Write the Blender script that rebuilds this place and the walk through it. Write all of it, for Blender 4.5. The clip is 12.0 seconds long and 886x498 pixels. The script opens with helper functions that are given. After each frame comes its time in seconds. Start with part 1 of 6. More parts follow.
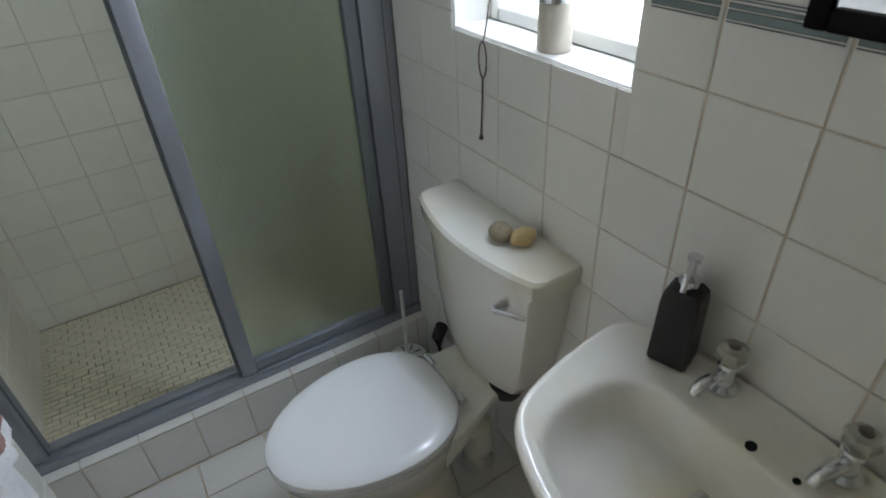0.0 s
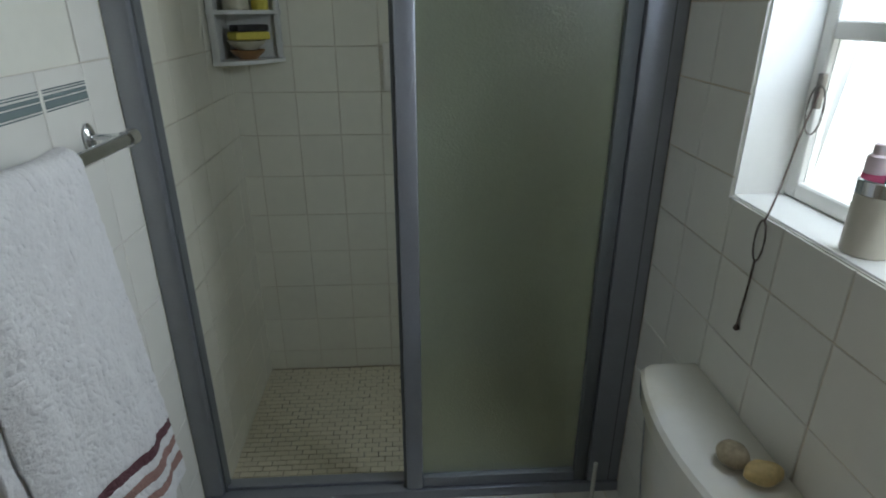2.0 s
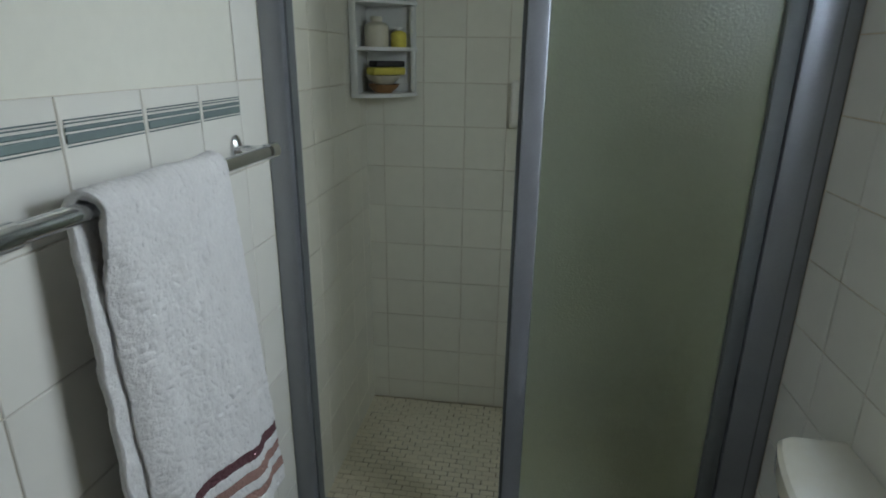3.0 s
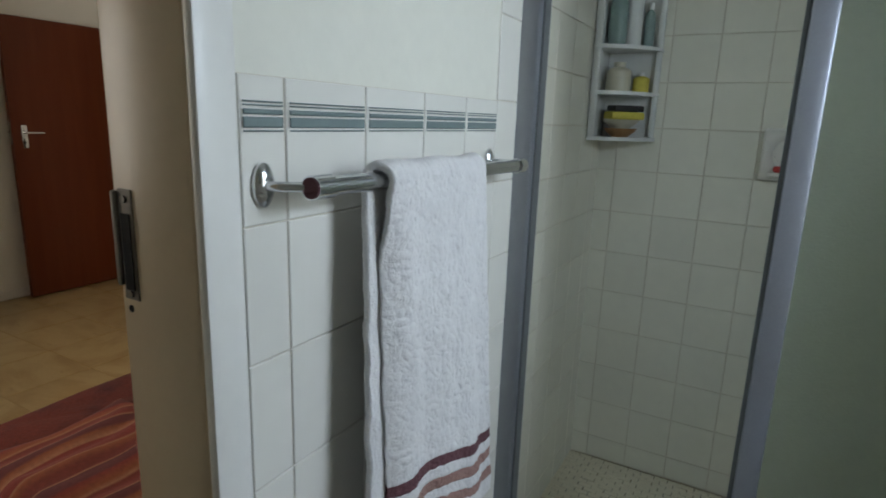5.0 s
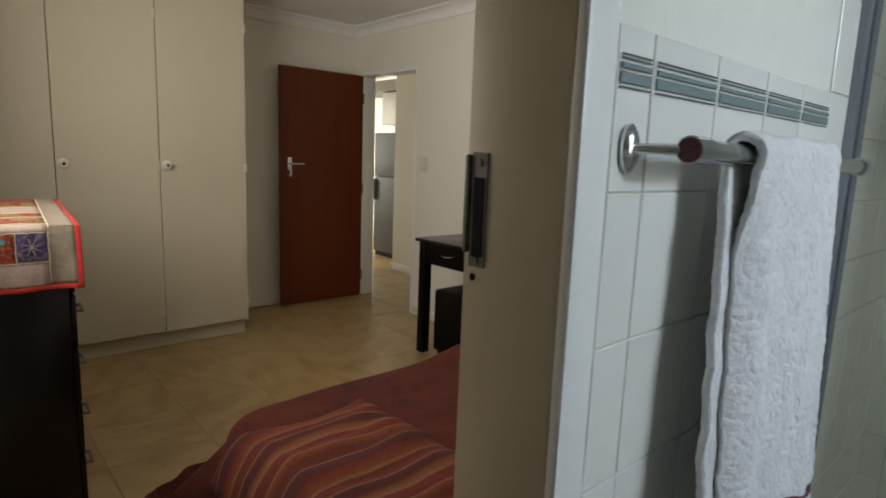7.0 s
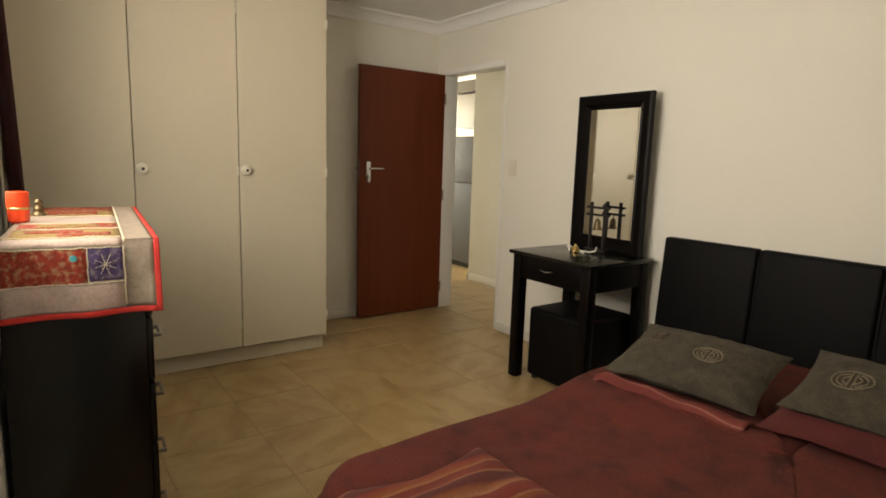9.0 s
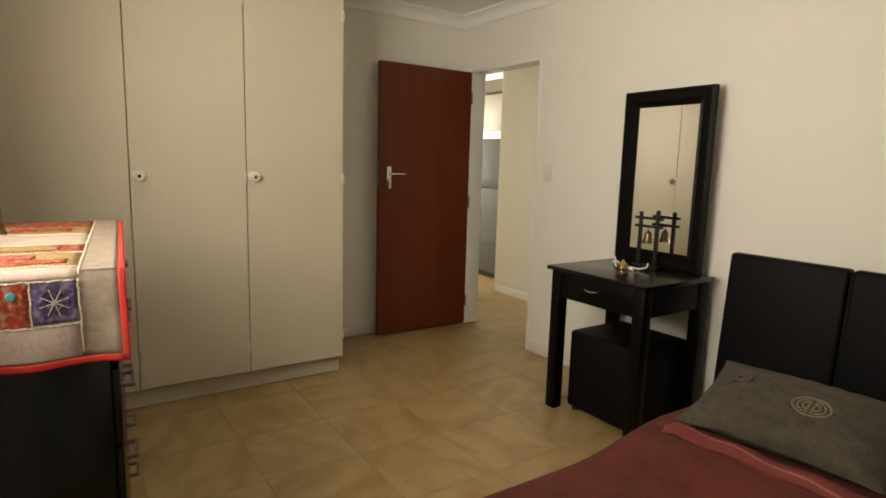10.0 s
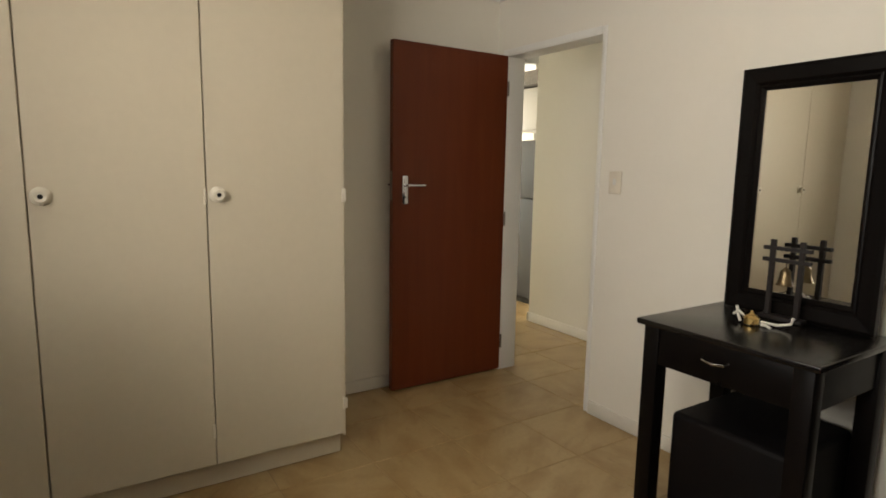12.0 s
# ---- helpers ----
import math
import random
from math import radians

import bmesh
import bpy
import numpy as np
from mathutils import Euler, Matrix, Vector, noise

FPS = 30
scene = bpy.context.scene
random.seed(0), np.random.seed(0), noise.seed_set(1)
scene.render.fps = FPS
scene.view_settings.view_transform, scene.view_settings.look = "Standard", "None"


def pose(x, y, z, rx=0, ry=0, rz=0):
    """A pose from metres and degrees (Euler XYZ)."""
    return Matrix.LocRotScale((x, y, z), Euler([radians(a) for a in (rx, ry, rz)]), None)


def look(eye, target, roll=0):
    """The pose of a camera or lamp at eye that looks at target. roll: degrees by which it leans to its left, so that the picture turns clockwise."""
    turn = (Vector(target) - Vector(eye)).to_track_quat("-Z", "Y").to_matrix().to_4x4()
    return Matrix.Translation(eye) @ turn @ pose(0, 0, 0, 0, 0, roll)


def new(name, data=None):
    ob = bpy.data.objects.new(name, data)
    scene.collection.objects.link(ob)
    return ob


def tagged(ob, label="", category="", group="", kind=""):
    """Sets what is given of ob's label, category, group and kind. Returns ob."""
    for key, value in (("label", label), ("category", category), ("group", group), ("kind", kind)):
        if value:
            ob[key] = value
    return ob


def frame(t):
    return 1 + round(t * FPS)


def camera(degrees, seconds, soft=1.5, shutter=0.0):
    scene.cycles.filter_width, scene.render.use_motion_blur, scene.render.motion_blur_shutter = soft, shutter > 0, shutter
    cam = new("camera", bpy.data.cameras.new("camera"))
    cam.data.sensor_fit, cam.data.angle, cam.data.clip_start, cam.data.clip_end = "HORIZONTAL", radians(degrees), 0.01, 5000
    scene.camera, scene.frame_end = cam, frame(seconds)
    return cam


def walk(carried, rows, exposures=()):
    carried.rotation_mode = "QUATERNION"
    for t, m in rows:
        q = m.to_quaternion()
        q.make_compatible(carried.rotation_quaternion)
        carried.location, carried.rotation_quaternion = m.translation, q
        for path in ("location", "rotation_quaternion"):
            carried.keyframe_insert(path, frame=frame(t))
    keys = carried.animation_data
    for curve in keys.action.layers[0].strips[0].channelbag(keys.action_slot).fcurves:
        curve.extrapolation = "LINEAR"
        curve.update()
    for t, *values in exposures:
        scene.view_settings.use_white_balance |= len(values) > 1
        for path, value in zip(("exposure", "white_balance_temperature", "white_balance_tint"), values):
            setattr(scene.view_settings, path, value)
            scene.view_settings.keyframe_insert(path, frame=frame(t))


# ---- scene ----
cam = camera(75.2, 12.0, soft=1.7, shutter=0.25)
PATH = [
    (0, (0.087, 0.078, 1.563), (0.905, 1.5, 0.419), -3.4),
    (0.5, (0.139, 0.134, 1.567), (0.826, 1.688, 0.512), -3.1),
    (1, (0.167, 0.163, 1.561), (0.667, 1.838, 0.59), -1.5),
    (1.5, (0.183, 0.176, 1.556), (0.498, 1.953, 0.694), -0.5),
    (2, (0.187, 0.194, 1.568), (0.296, 2.032, 0.786), -0.0),
    (2.5, (0.181, 0.197, 1.555), (0.098, 2.07, 0.857), 0.4),
    (3, (0.18, 0.206, 1.527), (-0.099, 2.081, 0.889), 0.7),
    (5, (0.129, 0.157, 1.439), (-0.818, 1.862, 0.998), 2.0),
    (5.5, (0.08, 0.149, 1.405), (-1.025, 1.772, 1.021), 2.0),
    (6, (0.05, 0.13, 1.381), (-1.199, 1.654, 1.036), 2.1),
    (6.5, (0.013, 0.111, 1.361), (-1.363, 1.525, 1.034), 2.2),
    (7, (-0.035, 0.085, 1.346), (-1.51, 1.397, 1.029), 2.2),
    (7.5, (-0.103, 0.064, 1.33), (-1.635, 1.311, 1.014), 2.2),
    (9.5, (-0.625, 0.228, 1.319), (-2.248, 1.358, 1.021), 1.7),
    (10, (-0.807, 0.326, 1.326), (-2.451, 1.427, 1.031), 1.6),
    (10.5, (-1.001, 0.412, 1.343), (-2.655, 1.496, 1.046), 1.4),
    (11, (-1.213, 0.517, 1.339), (-2.873, 1.594, 1.048), 1.3),
    (11.5, (-1.439, 0.636, 1.336), (-3.102, 1.71, 1.051), 1.1),
    (12, (-1.673, 0.755, 1.34), (-3.339, 1.825, 1.061), 1.0),
]
EXPOSURES = [(0, -0.46, 6150, 16), (1, -0.86, 6200, 12), (1.5, -1.12, 6200, 12), (2, -1.26, 6250, 11), (2.5, -1.22, 6350, 10), (3, -1.13, 6280, 10), (5, -0.83, 6020, 11), (6.5, -0.90, 6030, 11), (7.5, -0.70, 6080, 10), (9.5, -0.24, 6600, 10), (10.5, -0.27, 6450, 10), (12, -0.30, 6200, 11)]
walk(cam, [(t, look(eye, target, roll)) for t, eye, target, roll in PATH], EXPOSURES)

# ---- world and light ----
world = bpy.data.worlds.new("sky")
scene.world = world
world.use_nodes = True
wn = world.node_tree.nodes
sky = wn.new("ShaderNodeTexSky")
sky.sky_type = "NISHITA"
sky.sun_disc = False
sky.sun_elevation = radians(59)
sky.sun_rotation = radians(-78)
world.node_tree.links.new(sky.outputs[0], wn["Background"].inputs[0])
wn["Background"].inputs[1].default_value = 0.15


def area_lamp(name, eye, target, sx, sy, watts, colour, spread=180):
    """Daylight from a window, known or added, at its opening."""
    data = bpy.data.lights.new(name, "AREA")
    data.shape, data.size, data.size_y, data.energy, data.color, data.spread = "RECTANGLE", sx, sy, watts, colour, radians(spread)
    ob = new(name, data)
    ob.matrix_world = look(eye, target)
    return ob


sun_data = bpy.data.lights.new("sun", "SUN")
sun_data.energy, sun_data.angle, sun_data.color = 5.0, radians(0.5), (1.0, 0.95, 0.88)
sun = new("sun", sun_data)
sun.matrix_world = look((0, 0, 10), (5.8, -1.2, 0))

area_lamp("bath_window_light", (0.972, 0.9565, 1.624), (0.0, 1.00, 1.72), 0.49, 0.74, 6.6, (0.90, 0.955, 0.91))
area_lamp("bath_sky_light", (0.992, 0.9565, 1.84), (0.12, 1.40, 0.55), 0.48, 0.20, 12.8, (0.75, 0.87, 1.0))
area_lamp("bed_window_light", (-2.36, -0.10, 1.64), (-2.36, 3, 1.86), 1.3, 0.84, 46, (1.0, 0.91, 0.77), 165)
# two fill lamps at unseen, added windows, to brighten kitchen and hall
area_lamp("kitchen_fill_light", (-6.0, 6.9, 1.6), (-5.6, 4, 1.2), 1.3, 1.0, 220, (1.0, 0.96, 0.84))
area_lamp("hall_fill_light", (-8.12, 3.68, 1.5), (-4.0, 3.78, 1.4), 0.6, 1.1, 36, (1.0, 0.94, 0.76))

# ---- materials ----


def material(name, colour, rough=0.5, metal=0.0, spread=0.06, scale=6.0, fine=60.0, bump=0.0, bump_scale=80.0,
             coat=0.0, random_amount=0.0, trans=0.0, sheen=0.0, stain=None, stain_amount=0.3, stain_scale=3.0, ior=1.45):
    """A surface with variation at two scales and fine relief."""
    m = bpy.data.materials.new(name)
    m.use_nodes = True
    nt = m.node_tree
    N, L = nt.nodes, nt.links
    bs = N["Principled BSDF"]
    bs.inputs["Roughness"].default_value = rough
    bs.inputs["Metallic"].default_value = metal
    bs.inputs["Coat Weight"].default_value = coat
    bs.inputs["Transmission Weight"].default_value = trans
    bs.inputs["Sheen Weight"].default_value = sheen
    bs.inputs["IOR"].default_value = ior
    co = N.new("ShaderNodeTexCoord")
    n1 = N.new("ShaderNodeTexNoise")
    n1.inputs["Scale"].default_value, n1.inputs["Detail"].default_value = scale, 4
    n2 = N.new("ShaderNodeTexNoise")
    n2.inputs["Scale"].default_value, n2.inputs["Detail"].default_value = fine, 3
    geo = N.new("ShaderNodeNewGeometry")
    for n in (n1, n2):
        L.new(geo.outputs["Position"], n.inputs["Vector"])
    add = N.new("ShaderNodeMath")
    add.operation = "ADD"
    L.new(n1.outputs["Fac"], add.inputs[0])
    L.new(n2.outputs["Fac"], add.inputs[1])
    rng = N.new("ShaderNodeMapRange")
    rng.inputs["From Min"].default_value, rng.inputs["From Max"].default_value = 0.6, 1.4
    rng.inputs["To Min"].default_value, rng.inputs["To Max"].default_value = 1 - spread, 1 + spread
    L.new(add.outputs[0], rng.inputs["Value"])
    last = rng.outputs[0]
    if random_amount:
        info = N.new("ShaderNodeObjectInfo")
        r2 = N.new("ShaderNodeMapRange")
        r2.inputs["To Min"].default_value, r2.inputs["To Max"].default_value = 1 - random_amount, 1 + random_amount
        L.new(info.outputs["Random"], r2.inputs["Value"])
        mul = N.new("ShaderNodeMath")
        mul.operation = "MULTIPLY"
        L.new(last, mul.inputs[0])
        L.new(r2.outputs[0], mul.inputs[1])
        last = mul.outputs[0]
    sc = N.new("ShaderNodeVectorMath")
    sc.operation = "SCALE"
    sc.inputs[0].default_value = colour
    L.new(last, sc.inputs["Scale"])
    out = sc.outputs[0]
    if stain:
        n3 = N.new("ShaderNodeTexNoise")
        n3.inputs["Scale"].default_value, n3.inputs["Detail"].default_value = stain_scale, 6
        L.new(geo.outputs["Position"], n3.inputs["Vector"])
        r3 = N.new("ShaderNodeMapRange")
        r3.inputs["From Min"].default_value, r3.inputs["From Max"].default_value = 0.48, 0.72
        r3.inputs["To Max"].default_value = stain_amount
        L.new(n3.outputs["Fac"], r3.inputs["Value"])
        mix = N.new("ShaderNodeMix")
        mix.data_type = "RGBA"
        L.new(r3.outputs[0], mix.inputs[0])
        L.new(out, mix.inputs[6])
        mix.inputs[7].default_value = (*stain, 1)
        out = mix.outputs[2]
    L.new(out, bs.inputs["Base Color"])
    rr = N.new("ShaderNodeMapRange")
    rr.inputs["To Min"].default_value, rr.inputs["To Max"].default_value = max(rough - 0.06, 0.02), min(rough + 0.06, 1)
    L.new(n1.outputs["Fac"], rr.inputs["Value"])
    L.new(rr.outputs[0], bs.inputs["Roughness"])
    if bump:
        n4 = N.new("ShaderNodeTexNoise")
        n4.inputs["Scale"].default_value, n4.inputs["Detail"].default_value = bump_scale, 4
        L.new(geo.outputs["Position"], n4.inputs["Vector"])
        bp = N.new("ShaderNodeBump")
        bp.inputs["Strength"].default_value, bp.inputs["Distance"].default_value = bump, 0.004
        L.new(n4.outputs["Fac"], bp.inputs["Height"])
        L.new(bp.outputs[0], bs.inputs["Normal"])
    return m


def striped(name, stops, axis, length, wobble=0.08, rough=0.9, bump=0.5, noise_scale=4.0):
    """Woven cloth with bands of colour along one axis."""
    m = bpy.data.materials.new(name)
    m.use_nodes = True
    N, L = m.node_tree.nodes, m.node_tree.links
    bs = N["Principled BSDF"]
    bs.inputs["Roughness"].default_value = rough
    geo = N.new("ShaderNodeNewGeometry")
    nz = N.new("ShaderNodeTexNoise")
    nz.inputs["Scale"].default_value = noise_scale
    L.new(geo.outputs["Position"], nz.inputs["Vector"])
    sep = N.new("ShaderNodeSeparateXYZ")
    L.new(geo.outputs["Position"], sep.inputs[0])
    wob = N.new("ShaderNodeMath")
    wob.operation = "MULTIPLY_ADD"
    wob.inputs[1].default_value = wobble
    L.new(nz.outputs["Fac"], wob.inputs[0])
    L.new(sep.outputs[axis], wob.inputs[2])
    div = N.new("ShaderNodeMath")
    div.operation = "DIVIDE"
    div.inputs[1].default_value = length
    L.new(wob.outputs[0], div.inputs[0])
    fr = N.new("ShaderNodeMath")
    fr.operation = "FRACT"
    L.new(div.outputs[0], fr.inputs[0])
    ramp = N.new("ShaderNodeValToRGB")
    ramp.color_ramp.interpolation = "LINEAR"
    els = ramp.color_ramp.elements
    while len(els) < len(stops):
        els.new(0.5)
    for e, (p, c) in zip(els, stops):
        e.position, e.color = p, (*c, 1)
    L.new(fr.outputs[0], ramp.inputs[0])
    fine = N.new("ShaderNodeTexNoise")
    fine.inputs["Scale"].default_value = 90
    L.new(geo.outputs["Position"], fine.inputs["Vector"])
    rg = N.new("ShaderNodeMapRange")
    rg.inputs["To Min"].default_value, rg.inputs["To Max"].default_value = 0.7, 1.3
    L.new(fine.outputs["Fac"], rg.inputs["Value"])
    sc = N.new("ShaderNodeVectorMath")
    sc.operation = "SCALE"
    L.new(ramp.outputs[0], sc.inputs[0])
    L.new(rg.outputs[0], sc.inputs["Scale"])
    L.new(sc.outputs[0], bs.inputs["Base Color"])
    bp = N.new("ShaderNodeBump")
    bp.inputs["Strength"].default_value, bp.inputs["Distance"].default_value = bump, 0.003
    L.new(fine.outputs["Fac"], bp.inputs["Height"])
    L.new(bp.outputs[0], bs.inputs["Normal"])
    return m


M = {}
M["plaster"] = material("painted_plaster", (0.76, 0.75, 0.665), 0.75, spread=0.03, scale=1.5, fine=40, bump=0.15, bump_scale=35)
M["plaster_bed"] = material("cream_wall_paint", (0.78, 0.75, 0.665), 0.7, spread=0.012, scale=1.2, fine=30, bump=0.03, bump_scale=30)
M["ceiling"] = material("ceiling_paint", (0.84, 0.83, 0.80), 0.85, spread=0.03, bump=0.1)
M["grout"] = material("tile_grout", (0.70, 0.60, 0.45), 0.9, spread=0.15, scale=5, fine=120, bump=0.3, stain=(0.36, 0.25, 0.15), stain_amount=0.6, stain_scale=5)
M["grout_floor"] = material("dark_mosaic_grout", (0.36, 0.30, 0.19), 0.95, spread=0.3, scale=8, fine=120, bump=0.3, stain=(0.05, 0.04, 0.03), stain_amount=1.0, stain_scale=9)
M["grout_light"] = material("pale_grout", (0.62, 0.57, 0.48), 0.9, spread=0.12, scale=5, fine=120, bump=0.3)
M["grout_shower"] = material("shower_grout", (0.72, 0.66, 0.53), 0.9, spread=0.15, scale=5, fine=120, bump=0.3, stain=(0.34, 0.25, 0.16), stain_amount=0.6, stain_scale=5)
M["grout_sand"] = material("brown_floor_grout", (0.33, 0.24, 0.13), 0.95, spread=0.25, scale=6, fine=100, bump=0.3)
M["bronze"] = material("dark_bronze", (0.20, 0.15, 0.085), 0.35, metal=1.0, spread=0.2, scale=30)
M["tile"] = material("glazed_wall_tile", (0.78, 0.765, 0.71), 0.17, spread=0.02, scale=3, fine=25, bump=0.02, bump_scale=10, random_amount=0.025)
# the wall tile again, tinted creamier for soap film and the warmer light there
M["tile_shower"] = material("warm_tinted_shower_tile", (0.80, 0.775, 0.655), 0.2, spread=0.03, scale=3, fine=25, bump=0.02, bump_scale=10, random_amount=0.03)
M["mosaic"] = material("mosaic_tile", (0.69, 0.63, 0.47), 0.35, spread=0.05, scale=5, fine=60, random_amount=0.05)
M["floor_white"] = material("bath_floor_tile", (0.66, 0.64, 0.60), 0.25, spread=0.04, random_amount=0.03, stain=(0.4, 0.36, 0.3), stain_amount=0.25)
M["strip"] = material("grey_green_glaze", (0.20, 0.25, 0.25), 0.25, spread=0.06)
M["aluminium"] = material("anodised_aluminium", (0.34, 0.355, 0.40), 0.36, metal=0.6, spread=0.05, scale=20, fine=200)
M["alu_dark"] = material("rubber_seal", (0.15, 0.16, 0.165), 0.6, spread=0.05)
M["ceramic"] = material("white_ceramic", (0.80, 0.775, 0.70), 0.08, spread=0.02, coat=0.5, stain=(0.66, 0.57, 0.32), stain_amount=0.7, stain_scale=3.5)
M["seat"] = material("white_seat_plastic", (0.80, 0.80, 0.79), 0.2, spread=0.01)
M["chrome"] = material("chrome", (0.72, 0.73, 0.75), 0.14, metal=1.0, spread=0.03)
M["acrylic"] = material("clear_acrylic", (0.8, 0.78, 0.68), 0.08, trans=0.7, spread=0.03, ior=1.4)
M["black_ceramic"] = material("black_soap_bottle", (0.018, 0.014, 0.014), 0.42, spread=0.1, bump=0.1)
M["dark_rubber"] = material("dark_rubber", (0.03, 0.028, 0.026), 0.6, spread=0.15)
M["stone_a"] = material("grey_brown_pebble", (0.33, 0.27, 0.18), 0.5, spread=0.35, scale=45, fine=120, bump=0.3)
M["stone_b"] = material("yellow_pebble", (0.62, 0.47, 0.22), 0.5, spread=0.2, scale=40, fine=120, bump=0.2)
M["white_paint"] = material("white_gloss_paint", (0.80, 0.79, 0.75), 0.35, spread=0.02, scale=3, bump=0.05, bump_scale=40)
# cream gloss browned: the shade on the jamb face is in the colour
M["jamb_shade_paint"] = material("shaded_cream_gloss", (0.62, 0.50, 0.34), 0.35, spread=0.03, scale=3, bump=0.06, bump_scale=30)
M["steel"] = material("worn_steel", (0.22, 0.20, 0.18), 0.45, metal=0.9, spread=0.2, scale=30)
# near-black for solid pieces that paint the darkness inside holes
M["void"] = material("hole_shade_black", (0.01, 0.01, 0.01), 0.9)
M["white_plastic"] = material("white_plastic", (0.74, 0.74, 0.70), 0.35, spread=0.03)
M["cup"] = material("cream_ceramic_cup", (0.62, 0.58, 0.50), 0.4, spread=0.03)
M["toothbrush_green"] = material("green_plastic", (0.05, 0.45, 0.32), 0.3)
M["toothbrush_blue"] = material("blue_plastic", (0.05, 0.12, 0.45), 0.3)
M["toothbrush_black"] = material("black_plastic", (0.03, 0.03, 0.035), 0.35)
M["tube"] = material("toothpaste_tube", (0.75, 0.62, 0.64), 0.35)
M["pink"] = material("pink_print", (0.62, 0.1, 0.2), 0.4)
M["cord"] = material("brown_cord", (0.10, 0.07, 0.06), 0.8)
M["red_soap"] = material("red_soap", (0.55, 0.06, 0.05), 0.4)
M["yellow"] = material("yellow_sponge", (0.66, 0.56, 0.10), 0.85, spread=0.12, bump=0.6)
M["bowl_brown"] = material("brown_glazed_bowl", (0.30, 0.16, 0.06), 0.4, spread=0.2)
M["bottle_cream"] = material("cream_bottle", (0.62, 0.58, 0.44), 0.35)
M["bottle_green"] = material("grey_green_bottle", (0.25, 0.33, 0.30), 0.25)
M["towel"] = material("white_terry_towel", (0.74, 0.73, 0.73), 0.95, spread=0.08, scale=30, fine=220, bump=0.5, bump_scale=260, sheen=0.3)
M["towel_band"] = material("plum_towel_band", (0.13, 0.055, 0.065), 0.95, spread=0.12, fine=200, bump=0.8, bump_scale=250)
M["towel_band_light"] = material("tan_towel_band", (0.34, 0.20, 0.17), 0.95, spread=0.12, fine=200, bump=0.8, bump_scale=250)
M["wardrobe"] = material("cream_painted_board", (0.59, 0.532, 0.408), 0.42, spread=0.025, scale=2, fine=30, bump=0.05, bump_scale=25)
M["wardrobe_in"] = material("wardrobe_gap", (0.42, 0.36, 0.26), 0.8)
M["knob"] = material("cream_knob", (0.72, 0.67, 0.55), 0.3)
M["brass"] = material("brass", (0.60, 0.42, 0.16), 0.28, metal=1.0, spread=0.15, scale=30)
M["black_wood"] = material("black_stained_wood", (0.004, 0.003, 0.0027), 0.36, spread=0.2, scale=12, fine=90, bump=0.04)
M["black_lacquer"] = material("black_lacquered_wood", (0.006, 0.005, 0.0045), 0.22, spread=0.2, scale=12, fine=90, bump=0.03)
M["black_leather"] = material("black_leatherette", (0.0038, 0.0032, 0.0034), 0.55, spread=0.15, scale=10, fine=150, bump=0.25, bump_scale=220)
M["jamb_switch"] = material("ivory_plastic", (0.70, 0.65, 0.54), 0.4, spread=0.03)
M["fridge"] = material("grey_fridge_steel", (0.13, 0.135, 0.145), 0.55, metal=0.0, spread=0.05)
M["cupboard"] = material("white_cupboard", (0.78, 0.75, 0.70), 0.4, spread=0.02)
M["skirting"] = material("white_skirting", (0.76, 0.73, 0.66), 0.4, spread=0.03)
M["pillow"] = material("grey_pillow_cloth", (0.056, 0.046, 0.030), 0.9, spread=0.45, scale=26, fine=160, bump=0.8, bump_scale=120, stain=(0.030, 0.024, 0.017), stain_amount=0.6, stain_scale=18)
for k in ("black_leather", "black_wood"):
    M[k].node_tree.nodes["Principled BSDF"].inputs["Specular IOR Level"].default_value = 0.13
M["pillow_print"] = material("brown_embroidery", (0.09, 0.06, 0.05), 0.9, spread=0.2)
M["pillow_gold"] = material("gold_embroidery", (0.16, 0.13, 0.085), 0.8, spread=0.2)
M["red_sham"] = material("red_pillow_cloth", (0.085, 0.014, 0.013), 0.9, spread=0.2, scale=9, fine=180, bump=0.4, bump_scale=250)
M["cloth_red"] = material("red_cloth_border", (0.55, 0.035, 0.025), 0.8, spread=0.15, fine=150, bump=0.4)
M["cloth_white"] = material("white_satin_patch", (0.47, 0.365, 0.31), 0.42, spread=0.22, scale=14, fine=130, bump=0.7, bump_scale=24)
M["cloth_grey"] = material("grey_beige_satin_patch", (0.30, 0.24, 0.185), 0.40, spread=0.22, scale=14, fine=120, bump=0.7, bump_scale=30, stain=(0.44, 0.37, 0.30), stain_amount=0.6, stain_scale=45)
M["cloth_orange"] = material("orange_embroidered_patch", (0.27, 0.032, 0.014), 0.85, spread=0.5, scale=45, fine=160, bump=1.0, bump_scale=120, stain=(0.40, 0.27, 0.14), stain_amount=0.9, stain_scale=60)
M["cloth_yellow"] = material("yellow_embroidered_patch", (0.27, 0.18, 0.055), 0.85, spread=0.4, scale=45, fine=160, bump=1.0, bump_scale=120, stain=(0.33, 0.20, 0.10), stain_amount=0.9, stain_scale=55)
M["cloth_purple"] = material("purple_embroidered_patch", (0.075, 0.05, 0.13), 0.85, spread=0.4, scale=45, fine=160, bump=1.0, bump_scale=120, stain=(0.4, 0.33, 0.3), stain_amount=0.5, stain_scale=60)
M["turquoise"] = material("turquoise_stone", (0.08, 0.35, 0.38), 0.3)
M["stitch"] = material("cream_stitching", (0.66, 0.58, 0.42), 0.9)
M["candle"] = material("orange_red_glass", (0.75, 0.07, 0.02), 0.25, spread=0.06)
